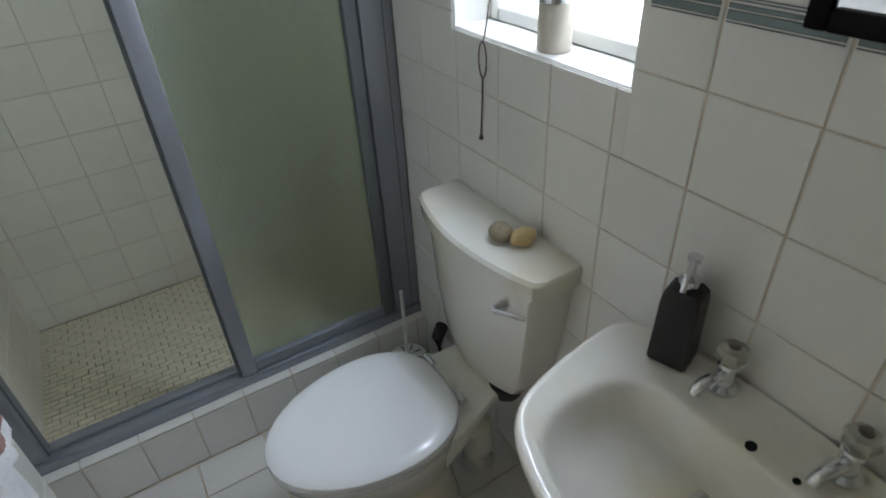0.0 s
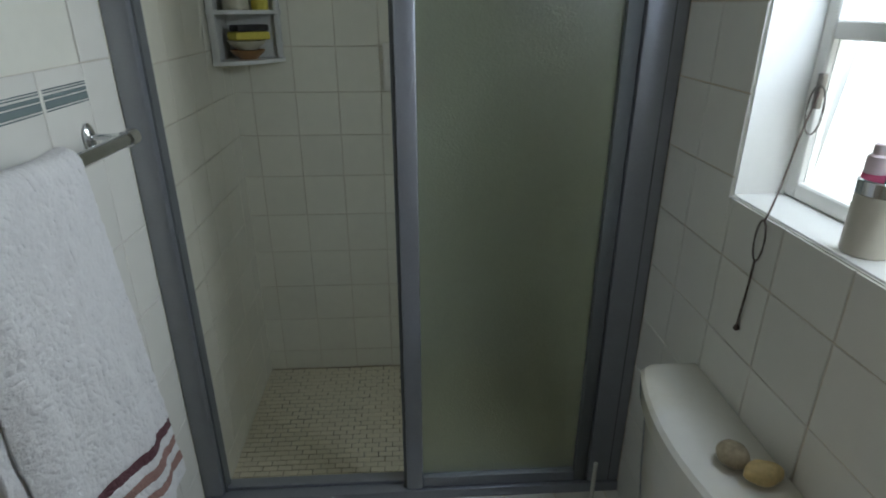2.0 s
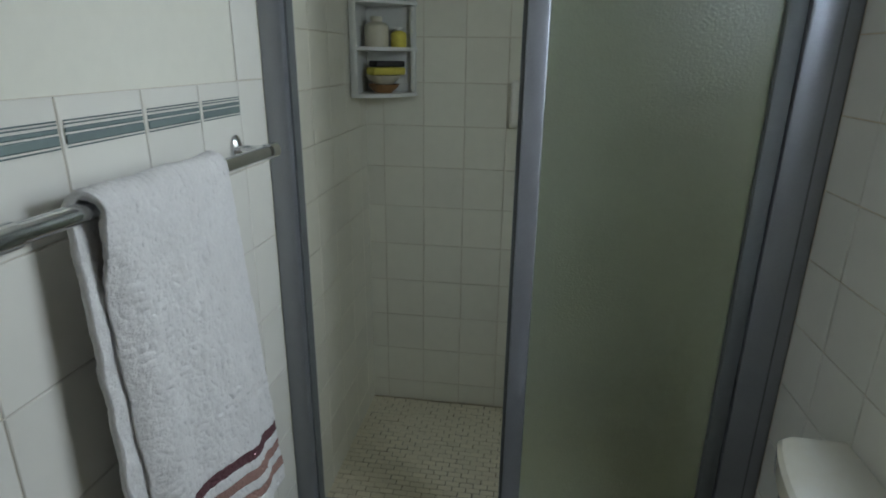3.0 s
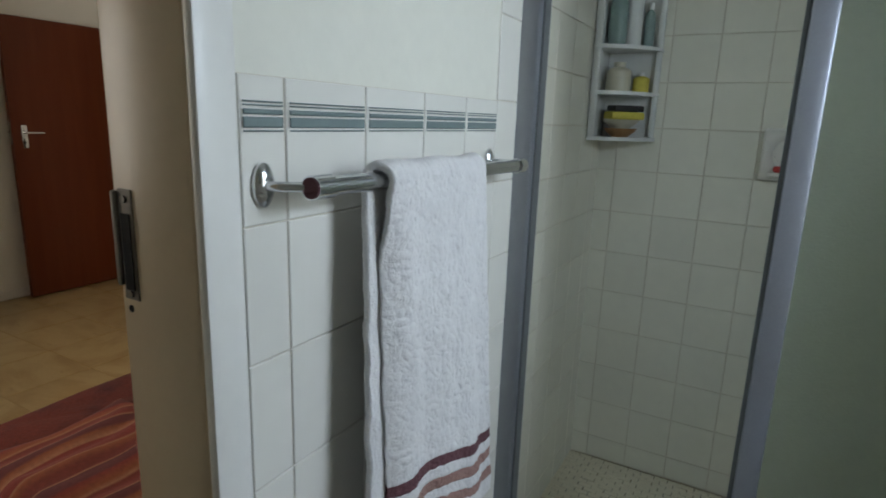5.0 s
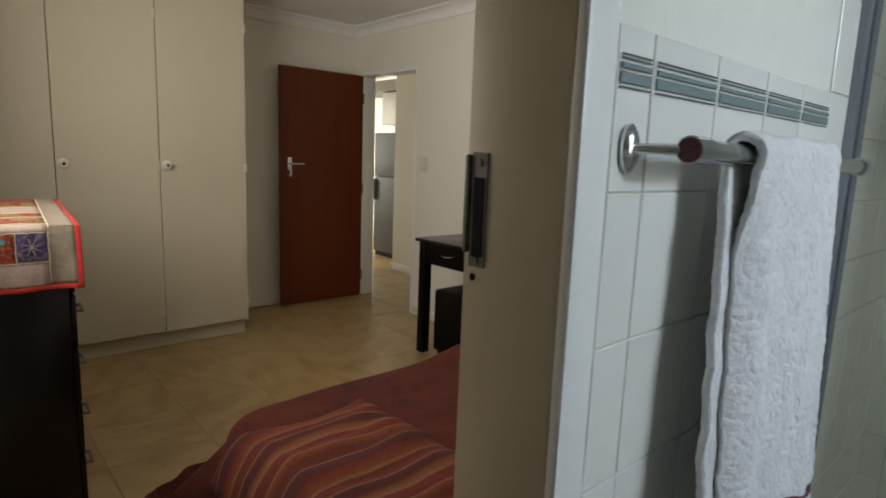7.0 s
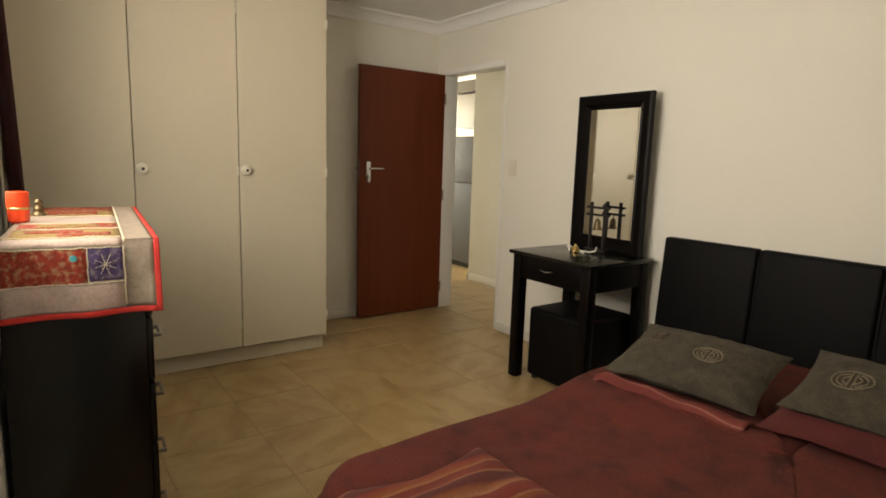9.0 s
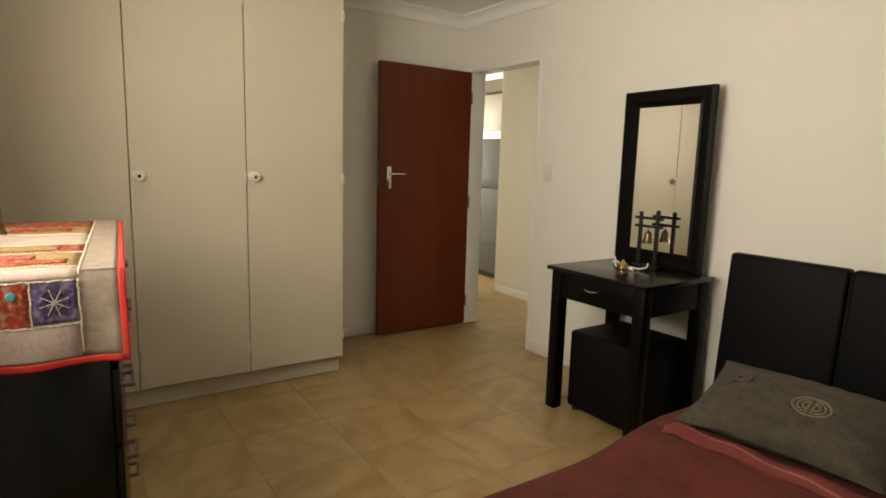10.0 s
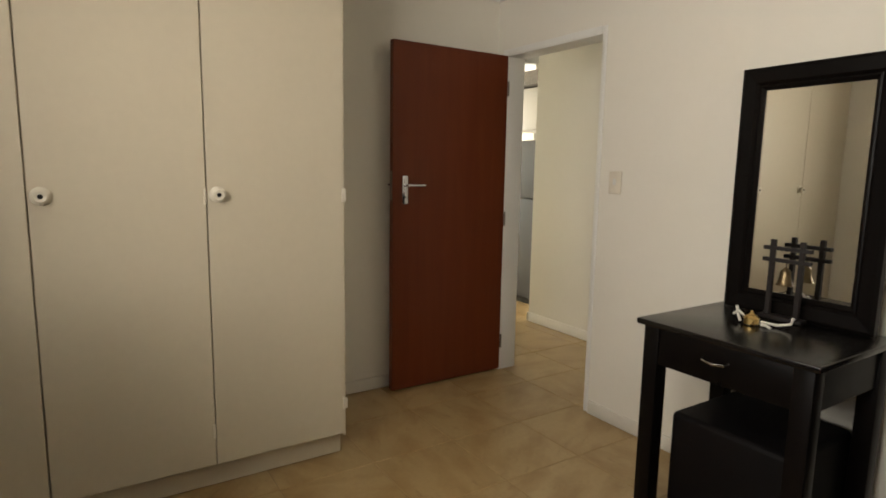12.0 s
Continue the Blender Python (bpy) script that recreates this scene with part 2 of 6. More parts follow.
M["curtain"] = material("dark_red_curtain", (0.032, 0.004, 0.0045), 0.9, spread=0.6, scale=9, fine=60, bump=0.4, stain=(0.012, 0.008, 0.010), stain_amount=0.9, stain_scale=9)
M["earth"] = material("garden_earth", (0.20, 0.16, 0.10), 0.95, spread=0.3, scale=1, fine=20)
M["gate_wood"] = material("dark_gate_wood", (0.012, 0.008, 0.007), 0.55, spread=0.2)
M["bone"] = material("white_bone", (0.70, 0.67, 0.60), 0.4)

M["comforter"] = material("dusty_red_bedspread", (0.098, 0.0165, 0.0095), 0.9, spread=0.4, scale=6, fine=120, bump=0.7, bump_scale=90, stain=(0.042, 0.008, 0.008), stain_amount=0.8, stain_scale=9)
RUST, ORANGE, PALE, PLUM, RED = (0.125, 0.020, 0.011), (0.19, 0.052, 0.016), (0.25, 0.115, 0.055), (0.085, 0.017, 0.016), (0.15, 0.019, 0.011)
M["throw"] = striped("striped_throw", [(0.0, RED), (0.07, RED), (0.09, PALE), (0.11, ORANGE), (0.19, RUST), (0.27, RUST), (0.285, PALE), (0.30, PLUM), (0.40, PLUM), (0.43, RED), (0.52, ORANGE), (0.55, PALE), (0.57, RUST), (0.68, RED), (0.70, PALE), (0.72, PLUM), (0.80, PLUM), (0.84, ORANGE), (0.91, PALE), (0.93, RED), (1.0, RED)], 0, 0.36, wobble=0.09, noise_scale=2.2)
M["sheet_fold"] = striped("folded_sheet", [(0.0, (0.13, 0.022, 0.016)), (0.4, (0.16, 0.03, 0.022)), (0.5, (0.28, 0.12, 0.09)), (0.6, (0.15, 0.026, 0.02)), (1.0, (0.13, 0.022, 0.016))], 1, 0.05, wobble=0.02)


def wood_material(name, dark, light, rough):
    """Varnished veneer with upright grain."""
    m = material(name, dark, rough, spread=0.1)
    m.node_tree.nodes["Principled BSDF"].inputs["Specular IOR Level"].default_value = 0.3
    N, L = m.node_tree.nodes, m.node_tree.links
    bs = N["Principled BSDF"]
    geo = N.new("ShaderNodeNewGeometry")
    mp = N.new("ShaderNodeMapping")
    mp.inputs["Scale"].default_value = (9, 9, 0.7)
    L.new(geo.outputs["Position"], mp.inputs["Vector"])
    nz = N.new("ShaderNodeTexNoise")
    nz.inputs["Scale"].default_value, nz.inputs["Detail"].default_value, nz.inputs["Distortion"].default_value = 1.6, 6, 0.6
    L.new(mp.outputs[0], nz.inputs["Vector"])
    ramp = N.new("ShaderNodeValToRGB")
    ramp.color_ramp.elements[0].position, ramp.color_ramp.elements[0].color = 0.3, (*dark, 1)
    ramp.color_ramp.elements[1].position, ramp.color_ramp.elements[1].color = 0.75, (*light, 1)
    L.new(nz.outputs["Fac"], ramp.inputs[0])
    L.new(ramp.outputs[0], bs.inputs["Base Color"])
    return m


M["door_wood"] = wood_material("mahogany_veneer", (0.112, 0.023, 0.0065), (0.136, 0.031, 0.009), 0.38)


def travertine():
    """Sand-coloured ceramic tile with brushed, darker swipes, turned tile by tile."""
    m = bpy.data.materials.new("sand_floor_tile")
    m.use_nodes = True
    N, L = m.node_tree.nodes, m.node_tree.links
    bs = N["Principled BSDF"]
    info = N.new("ShaderNodeObjectInfo")
    geo = N.new("ShaderNodeNewGeometry")
    rot = N.new("ShaderNodeVectorRotate")
    rot.rotation_type = "Z_AXIS"
    ang = N.new("ShaderNodeMath")
    ang.operation = "MULTIPLY"
    ang.inputs[1].default_value = 40.0
    L.new(info.outputs["Random"], ang.inputs[0])
    L.new(geo.outputs["Position"], rot.inputs["Vector"])
    L.new(ang.outputs[0], rot.inputs["Angle"])
    mp = N.new("ShaderNodeMapping")
    mp.inputs["Scale"].default_value = (2.4, 5.0, 1)
    L.new(rot.outputs[0], mp.inputs["Vector"])
    n1 = N.new("ShaderNodeTexNoise")
    n1.inputs["Scale"].default_value, n1.inputs["Detail"].default_value, n1.inputs["Distortion"].default_value = 1.5, 9, 0.25
    L.new(mp.outputs[0], n1.inputs["Vector"])
    ramp = N.new("ShaderNodeValToRGB")
    e = ramp.color_ramp.elements
    e[0].position, e[0].color = 0.30, (0.315, 0.200, 0.076, 1)
    e[1].position, e[1].color = 0.58, (0.425, 0.305, 0.145, 1)
    L.new(n1.outputs["Fac"], ramp.inputs[0])
    n2 = N.new("ShaderNodeTexNoise")
    n2.inputs["Scale"].default_value, n2.inputs["Detail"].default_value = 50, 5
    L.new(geo.outputs["Position"], n2.inputs["Vector"])
    rg = N.new("ShaderNodeMapRange")
    rg.inputs["To Min"].default_value, rg.inputs["To Max"].default_value = 0.9, 1.1
    L.new(n2.outputs["Fac"], rg.inputs["Value"])
    sc = N.new("ShaderNodeVectorMath")
    sc.operation = "SCALE"
    L.new(ramp.outputs[0], sc.inputs[0])
    L.new(rg.outputs[0], sc.inputs["Scale"])
    mp2 = N.new("ShaderNodeMapping")
    mp2.inputs["Scale"].default_value = (5.0, 14.0, 1)
    L.new(rot.outputs[0], mp2.inputs["Vector"])
    n3 = N.new("ShaderNodeTexNoise")
    n3.inputs["Scale"].default_value, n3.inputs["Detail"].default_value, n3.inputs["Roughness"].default_value = 1.3, 7, 0.65
    L.new(mp2.outputs[0], n3.inputs["Vector"])
    fleck = N.new("ShaderNodeMapRange")
    fleck.inputs["From Min"].default_value, fleck.inputs["From Max"].default_value = 0.60, 0.74
    fleck.inputs["To Max"].default_value = 0.6
    L.new(n3.outputs["Fac"], fleck.inputs["Value"])
    mix = N.new("ShaderNodeMix")
    mix.data_type = "RGBA"
    L.new(fleck.outputs[0], mix.inputs[0])
    L.new(sc.outputs[0], mix.inputs[6])
    mix.inputs[7].default_value = (0.22, 0.125, 0.045, 1)
    L.new(mix.outputs[2], bs.inputs["Base Color"])
    r2 = N.new("ShaderNodeMapRange")
    r2.inputs["To Min"].default_value, r2.inputs["To Max"].default_value = 0.22, 0.42
    L.new(n1.outputs["Fac"], r2.inputs["Value"])
    L.new(r2.outputs[0], bs.inputs["Roughness"])
    bp = N.new("ShaderNodeBump")
    bp.inputs["Strength"].default_value, bp.inputs["Distance"].default_value = 0.08, 0.002
    L.new(n1.outputs["Fac"], bp.inputs["Height"])
    L.new(bp.outputs[0], bs.inputs["Normal"])
    return m


M["sand_tile"] = travertine()


def glass_material(name, colour, rough, trans=1.0):
    m = bpy.data.materials.new(name)
    m.use_nodes = True
    bs = m.node_tree.nodes["Principled BSDF"]
    bs.inputs["Base Color"].default_value = (*colour, 1)
    bs.inputs["Roughness"].default_value = rough
    bs.inputs["Transmission Weight"].default_value = trans
    return m


M["frosted"] = material("frosted_green_glass", (0.78, 0.87, 0.80), 0.33, spread=0.05, trans=1.0, bump=0.3, bump_scale=180)
M["pane"] = glass_material("window_glass", (0.96, 0.98, 0.97), 0.03)
M["mirror"] = glass_material("mirror_glass", (0.88, 0.88, 0.84), 0.015, 0.0)
M["mirror"].node_tree.nodes["Principled BSDF"].inputs["Metallic"].default_value = 1.0

# ---- mesh helpers ----


def box(bm, x0, x1, y0, y1, z0, z1, bevel=0.0, seg=2, m=None):
    """A box, with rounded edges where bevel is given, in the bmesh."""
    size = (x1 - x0, y1 - y0, z1 - z0)
    mat = Matrix.Translation(((x0 + x1) / 2, (y0 + y1) / 2, (z0 + z1) / 2)) @ Matrix.Diagonal((*size, 1))
    if m:
        mat = m @ mat
    vs = bmesh.ops.create_cube(bm, size=1, matrix=mat)["verts"]
    if bevel:
        es = list({e for v in vs for e in v.link_edges})
        bmesh.ops.bevel(bm, geom=es, offset=bevel, segments=seg, affect="EDGES", profile=0.5)
    return bm


def cyl(bm, a, b, r1, r2=None, seg=20, caps=True):
    """A round bar from a to b."""
    a, b = Vector(a), Vector(b)
    d = b - a
    m = Matrix.Translation((a + b) / 2) @ d.to_track_quat("Z", "Y").to_matrix().to_4x4()
    bmesh.ops.create_cone(bm, cap_ends=caps, segments=seg, radius1=r1, radius2=r1 if r2 is None else r2, depth=d.length, matrix=m)
    return bm


def lathe(bm, profile, centre, seg=28, sx=1.0, sy=1.0):
    """Turn a profile of (radius, height) about the upright axis through centre."""
    rings = []
    for r, z in profile:
        rings.append([bm.verts.new((centre[0] + r * sx * math.cos(2 * math.pi * k / seg), centre[1] + r * sy * math.sin(2 * math.pi * k / seg), centre[2] + z)) for k in range(seg)])
    for a, b in zip(rings, rings[1:]):
        for k in range(seg):
            bm.faces.new((a[k], a[(k + 1) % seg], b[(k + 1) % seg], b[k]))
    for ring, flip in ((rings[0], True), (rings[-1], False)):
        bm.faces.new(ring[::-1] if flip else ring)
    return bm


def loft(bm, rings, cap=(True, True)):
    """Join rings of points, each of the same count."""
    vr = [[bm.verts.new(p) for p in ring] for ring in rings]
    n = len(vr[0])
    for a, b in zip(vr, vr[1:]):
        for k in range(n):
            bm.faces.new((a[k], a[(k + 1) % n], b[(k + 1) % n], b[k]))
    if cap[0]:
        bm.faces.new(vr[0][::-1])
    if cap[1]:
        bm.faces.new(vr[-1])
    return bm


def grid(bm, nu, nv, fn):
    """A sheet of points fn(u, v), u and v from 0 to 1."""
    vs = [[bm.verts.new(fn(i / nu, j / nv)) for j in range(nv + 1)] for i in range(nu + 1)]
    for i in range(nu):
        for j in range(nv):
            bm.faces.new((vs[i][j], vs[i + 1][j], vs[i + 1][j + 1], vs[i][j + 1]))
    return bm


def tube(bm, points, r, seg=8):
    """A round cord through points."""
    pts = [Vector(p) for p in points]
    rings = []
    for i, p in enumerate(pts):
        d = (pts[min(i + 1, len(pts) - 1)] - pts[max(i - 1, 0)]).normalized()
        q = d.to_track_quat("Z", "Y")
        rings.append([p + q @ Vector((r * math.cos(2 * math.pi * k / seg), r * math.sin(2 * math.pi * k / seg), 0)) for k in range(seg)])
    return loft(bm, rings)


def mesh_of(name, bm, mat, smooth=True):
    bmesh.ops.recalc_face_normals(bm, faces=bm.faces)
    me = bpy.data.meshes.new(name)
    bm.to_mesh(me)
    bm.free()
    me.materials.append(mat)
    if smooth:
        me.shade_smooth()
        me.set_sharp_from_angle(angle=radians(35))
    return me


def part(name, bm, mat, parent=None, label="", smooth=True):
    """One mesh object, a part of parent."""
    ob = new(name, mesh_of(name, bm, M[mat], smooth))
    if parent:
        ob.parent = parent
        ob.matrix_parent_inverse = parent.matrix_world.inverted() if parent.type != "EMPTY" else Matrix.Translation(-parent.location)
    if label:
        ob["label"] = label
    return ob


def thing(name, at, label, category, group="", kind=""):
    ob = new(name)
    ob.location = at
    ob.empty_display_size = 0.05
    return tagged(ob, label, category, group, kind)


def nb():
    return bmesh.new()


def structure(name, bm, mat, label, category):
    return tagged(part(name, bm, mat), label, category, "", "structure")


TILE_MESH = {}


def tile_mesh(w, h, mat, t=0.0028, c=0.0012):
    """A glazed tile w by h, in its own plane, with eased edges; 10 faces."""
    key = (round(w, 3), round(h, 3), mat, t)
    if key not in TILE_MESH:
        a, b = w / 2, h / 2
        vs = [(-a, -b, 0), (a, -b, 0), (a, b, 0), (-a, b, 0), (-a, -b, t - c), (a, -b, t - c), (a, b, t - c), (-a, b, t - c),
              (c - a, c - b, t), (a - c, c - b, t), (a - c, b - c, t), (c - a, b - c, t)]
        fs = [(0, 1, 5, 4), (1, 2, 6, 5), (2, 3, 7, 6), (3, 0, 4, 7), (4, 5, 9, 8), (5, 6, 10, 9), (6, 7, 11, 10), (7, 4, 8, 11), (8, 9, 10, 11)]
        me = bpy.data.meshes.new("tile")
        me.from_pydata(vs, [], fs)
        me.materials.append(M[mat])
        TILE_MESH[key] = me
    return TILE_MESH[key]


def minus(rect, hole):
    """What is left of a rectangle (u0, u1, v0, v1) once the hole is cut from it."""
    u0, u1, v0, v1 = rect
    a0, a1, b0, b1 = hole
    if a0 >= u1 or a1 <= u0 or b0 >= v1 or b1 <= v0:
        return [rect]
    out = []
    if (min(u1, a1) - max(u0, a0)) / (u1 - u0) < (min(v1, b1) - max(v0, b0)) / (v1 - v0):
        lo, hi = max(u0, a0), min(u1, a1)
        if u0 < a0:
            out.append((u0, a0, v0, v1))
        if u1 > a1:
            out.append((a1, u1, v0, v1))
        if v0 < b0:
            out.append((lo - (0.0036 if u0 < a0 else 0), hi + (0.0036 if u1 > a1 else 0), v0, b0))
        if v1 > b1:
            out.append((lo - (0.0036 if u0 < a0 else 0), hi + (0.0036 if u1 > a1 else 0), b1, v1))
        return out
    if v0 < b0:
        out.append((u0, u1, v0, b0))
    if v1 > b1:
        out.append((u0, u1, b1, v1))
    lo, hi = max(v0, b0), min(v1, b1)
    if u0 < a0:
        out.append((u0, a0, lo, hi))
    if u1 > a1:
        out.append((a1, u1, lo, hi))
    return out


TILE_RNG = random.Random(7)


def tile_field(parent, us, vs, frame_m, mat, gap=0.003, rowgap=0.0022, holes=(), tilt=0.15, name="tile", t=0.0028):
    """Tiles between the joint lines us and vs of a plane whose pose is frame_m (u along its x, v along its y, out of it along z)."""
    made = []
    for u0, u1 in zip(us, us[1:]):
        for v0, v1 in zip(vs, vs[1:]):
            rects = [(u0, u1, v0, v1)]
            for hole in holes:
                rects = [r for q in rects for r in minus(q, hole)]
            for a0, a1, b0, b1 in rects:
                w, h = a1 - a0 - gap, b1 - b0 - rowgap
                if w < 0.008 or h < 0.008:
                    continue
                ob = new(name, tile_mesh(w, h, mat, t))
                lean = [TILE_RNG.gauss(0, tilt) for _ in range(2)]
                ob.matrix_world = frame_m @ pose((a0 + a1) / 2, (b0 + b1) / 2, 0.0008, lean[0], lean[1], 0)
                ob.parent = parent
                ob.matrix_parent_inverse = parent.matrix_world.inverted()
                made.append(ob)
    return made


def lines(first, last, phase, pitch):
    """Joint lines from first to last, on a grid through phase."""
    k = math.ceil((first - phase) / pitch + 0.06)
    out = [first]
    while phase + k * pitch < last - 0.06 * pitch:
        out.append(phase + k * pitch)
        k += 1
    return out + [last]


def plane(axis, at, flip=1):
    """The pose of a wall's face: u along y (axis x) or x (axis y), v up, z out of the wall towards flip."""
    if axis == "x":
        return Matrix(((0, 0, flip, at), (flip, 0, 0, 0), (0, 1, 0, 0), (0, 0, 0, 1)))
    return Matrix(((-flip, 0, 0, 0), (0, 0, flip, at), (0, 1, 0, 0), (0, 0, 0, 1)))

# ---- plan ----
P = 0.155                      # wall tile and joint
EAST, WEST, SH_WEST = 0.806, -0.36, -0.447
NORTH, CURB0, CURB1 = 2.378, 1.473, 1.615
BATH_S, BATH_TOP = -0.75, 2.42
JAMB_Y, DOOR_S = 0.535, -0.235
BED_E, BED_N, BED_W, BED_S = -0.502, 3.107, -4.72, 0.045
BED_TOP = 2.47
WIN_Y0, WIN_Y1, WIN_Z0, WIN_Z1 = 0.692, 1.221, 1.229, 2.02
ROW0 = 1.265                   # a joint line of the bath's walls
WROW0, WP = 1.316, 0.1625       # the same on the towel wall, and its pitch
WCOLS = [0.652, 0.803, 0.955, 1.098]
SP = 0.1575                    # row pitch of the shower's tiles
HALL_N = 4.12

# ---- structure: outside ground, bath shell ----
structure("ground", box(nb(), -60, 60, -60, 60, -0.60, -0.30), "earth", "bare brown earth outside the house", "ground")

structure("garden_wall", box(nb(), 4.2, 4.4, -12, 13, -0.32, 3.4), "ceiling", "cream plastered garden wall outside the bathroom window", "wall")

bm = nb()
box(bm, EAST, EAST + 0.22, BATH_S, WIN_Y0, -0.1, BATH_TOP)
box(bm, EAST, EAST + 0.22, WIN_Y1, NORTH + 0.2, -0.1, BATH_TOP)
box(bm, EAST, EAST + 0.22, WIN_Y0, WIN_Y1, -0.1, WIN_Z0)
box(bm, EAST, EAST + 0.22, WIN_Y0, WIN_Y1, WIN_Z1, BATH_TOP)
wall_east = structure("wall_east", bm, "plaster", "bathroom wall with square cream tiles and a small window", "wall")
bm = box(nb(), SH_WEST - 0.16, EAST, NORTH, NORTH + 0.2, -0.1, BATH_TOP)
wall_shower_back = structure("wall_shower_back", bm, "grout_shower", "cream tiled back wall of the shower", "wall")
bm = box(nb(), BED_E, SH_WEST, 1.335, NORTH, -0.1, BATH_TOP)
wall_shower_side = structure("wall_shower_side", bm, "grout_shower", "cream tiled side wall of the shower", "wall")
bm = box(nb(), BED_E + 0.006, WEST, JAMB_Y + 0.05, 1.335, -0.1, BATH_TOP)
wall_towel = structure("wall_towel", bm, "plaster", "white plastered partition wall tiled to chest height", "wall")
bm = box(nb(), BED_E, WEST, BATH_S, DOOR_S - 0.05, -0.1, BATH_TOP)
box(bm, BED_E, WEST, DOOR_S - 0.05, JAMB_Y + 0.05, 2.08, BATH_TOP)
structure("wall_bath_west", bm, "plaster", "plain white plastered partition wall above and beside the doorway", "wall")
structure("wall_bath_south", box(nb(), BED_E, EAST + 0.22, BATH_S - 0.15, BATH_S, -0.1, BATH_TOP), "plaster", "plain white plastered bathroom wall", "wall")
structure("ceiling_bath", box(nb(), BED_E, EAST + 0.22, BATH_S - 0.15, NORTH + 0.2, BATH_TOP, BATH_TOP + 0.1), "ceiling", "plain white bathroom ceiling", "ceiling")
bath_floor = structure("floor_bath", box(nb(), BED_E - 0.02, EAST, BATH_S, CURB0, -0.1, -0.005), "grout", "bathroom floor of square white tiles", "floor")
shower_floor = structure("floor_shower", box(nb(), SH_WEST, EAST, CURB1, NORTH, -0.1, 0.076), "grout_floor", "raised shower floor of small cream mosaic tiles", "floor")
curb = structure("shower_curb", box(nb(), SH_WEST, EAST, CURB0, CURB1, -0.1, 0.185), "grout", "low cream tiled kerb under the shower door", "curb")

# door lining of the bath's doorway
door_lining = thing("door_frame", (-0.43, JAMB_Y, 0), "cream painted door frame of the bathroom with an empty strike plate", "door frame", kind="structure")
bm = nb()
box(bm, BED_E - 0.004, WEST - 0.010, JAMB_Y, JAMB_Y + 0.049, 0, 2.079, 0.004)
part("jamb", bm, "jamb_shade_paint", door_lining)
part("architrave", box(nb(), WEST - 0.0098, WEST + 0.005, JAMB_Y - 0.001, JAMB_Y + 0.049, 0, 2.079, 0.004), "white_paint", door_lining, "white painted edge of the frame")
bm = nb()
box(bm, BED_E - 0.004, WEST + 0.004, DOOR_S - 0.049, DOOR_S, 0, 2.079, 0.004)
part("jamb", bm, "jamb_shade_paint", door_lining)
part("head", box(nb(), BED_E - 0.004, WEST + 0.004, DOOR_S, JAMB_Y, 2.03, 2.079, 0.004), "jamb_shade_paint", door_lining)
strike = part("strike_plate", box(nb(), -0.496, -0.471, JAMB_Y - 0.002, JAMB_Y + 0.001, 1.225, 1.352, 0.001, 1), "steel", door_lining, "worn steel strike plate")
part("latch_hole", box(nb(), -0.490, -0.475, JAMB_Y - 0.0035, JAMB_Y - 0.0025, 1.237, 1.325), "void", strike)
part("lip", box(nb(), -0.504, -0.4962, JAMB_Y - 0.006, JAMB_Y + 0.001, 1.24, 1.35, 0.003), "steel", strike)
part("screw_hole", cyl(nb(), (-0.489, JAMB_Y - 0.0006, 1.213), (-0.489, JAMB_Y + 0.001, 1.213), 0.0045, seg=12), "void", strike)
for z in (1.341, 1.232):
    part("screw", cyl(nb(), (-0.483, JAMB_Y - 0.004, z), (-0.483, JAMB_Y - 0.002, z), 0.004, seg=12), "steel", strike)

# bath window
window_1 = thing("window_1", (0.9, 0.955, WIN_Z0), "small white steel window over a deep white sill", "window", kind="structure")
bm = nb()
box(bm, EAST + 0.002, 0.905, WIN_Y0 + 0.001, WIN_Y1 - 0.001, WIN_Z0 - 0.012, WIN_Z0 + 0.004, 0.003)
part("window_sill", bm, "white_paint", window_1)
bm = nb()
box(bm, EAST + 0.002, 1.02, WIN_Y1 - 0.004, WIN_Y1 + 0.004, WIN_Z0, WIN_Z1)
box(bm, EAST + 0.002, 1.02, WIN_Y0 - 0.004, WIN_Y0 + 0.004, WIN_Z0, WIN_Z1)
box(bm, EAST + 0.002, 1.02, WIN_Y0, WIN_Y1, WIN_Z1 - 0.004, WIN_Z1 + 0.004)
part("reveal", bm, "white_paint", window_1)
bm = nb()
for y0, y1, z0, z1 in ((WIN_Y0 + 0.004, WIN_Y0 + 0.034, WIN_Z0 + 0.004, WIN_Z1 - 0.004), (WIN_Y1 - 0.034, WIN_Y1 - 0.004, WIN_Z0 + 0.004, WIN_Z1 - 0.004),
                       (WIN_Y0 + 0.034, WIN_Y1 - 0.034, WIN_Z0 + 0.004, WIN_Z0 + 0.034), (WIN_Y0 + 0.034, WIN_Y1 - 0.034, WIN_Z1 - 0.034, WIN_Z1 - 0.004),
                       (WIN_Y0 + 0.034, WIN_Y1 - 0.034, 1.515, 1.545)):
    box(bm, 0.905, 0.935, y0, y1, z0, z1, 0.003, 1)
part("window_frame", bm, "white_paint", window_1)
for z0, z1 in ((WIN_Z0 + 0.034, 1.515), (1.545, WIN_Z1 - 0.034)):
    p = part("pane", box(nb(), 0.918, 0.922, WIN_Y0 + 0.034, WIN_Y1 - 0.034, z0, z1), "pane", window_1)
    p.visible_shadow = False

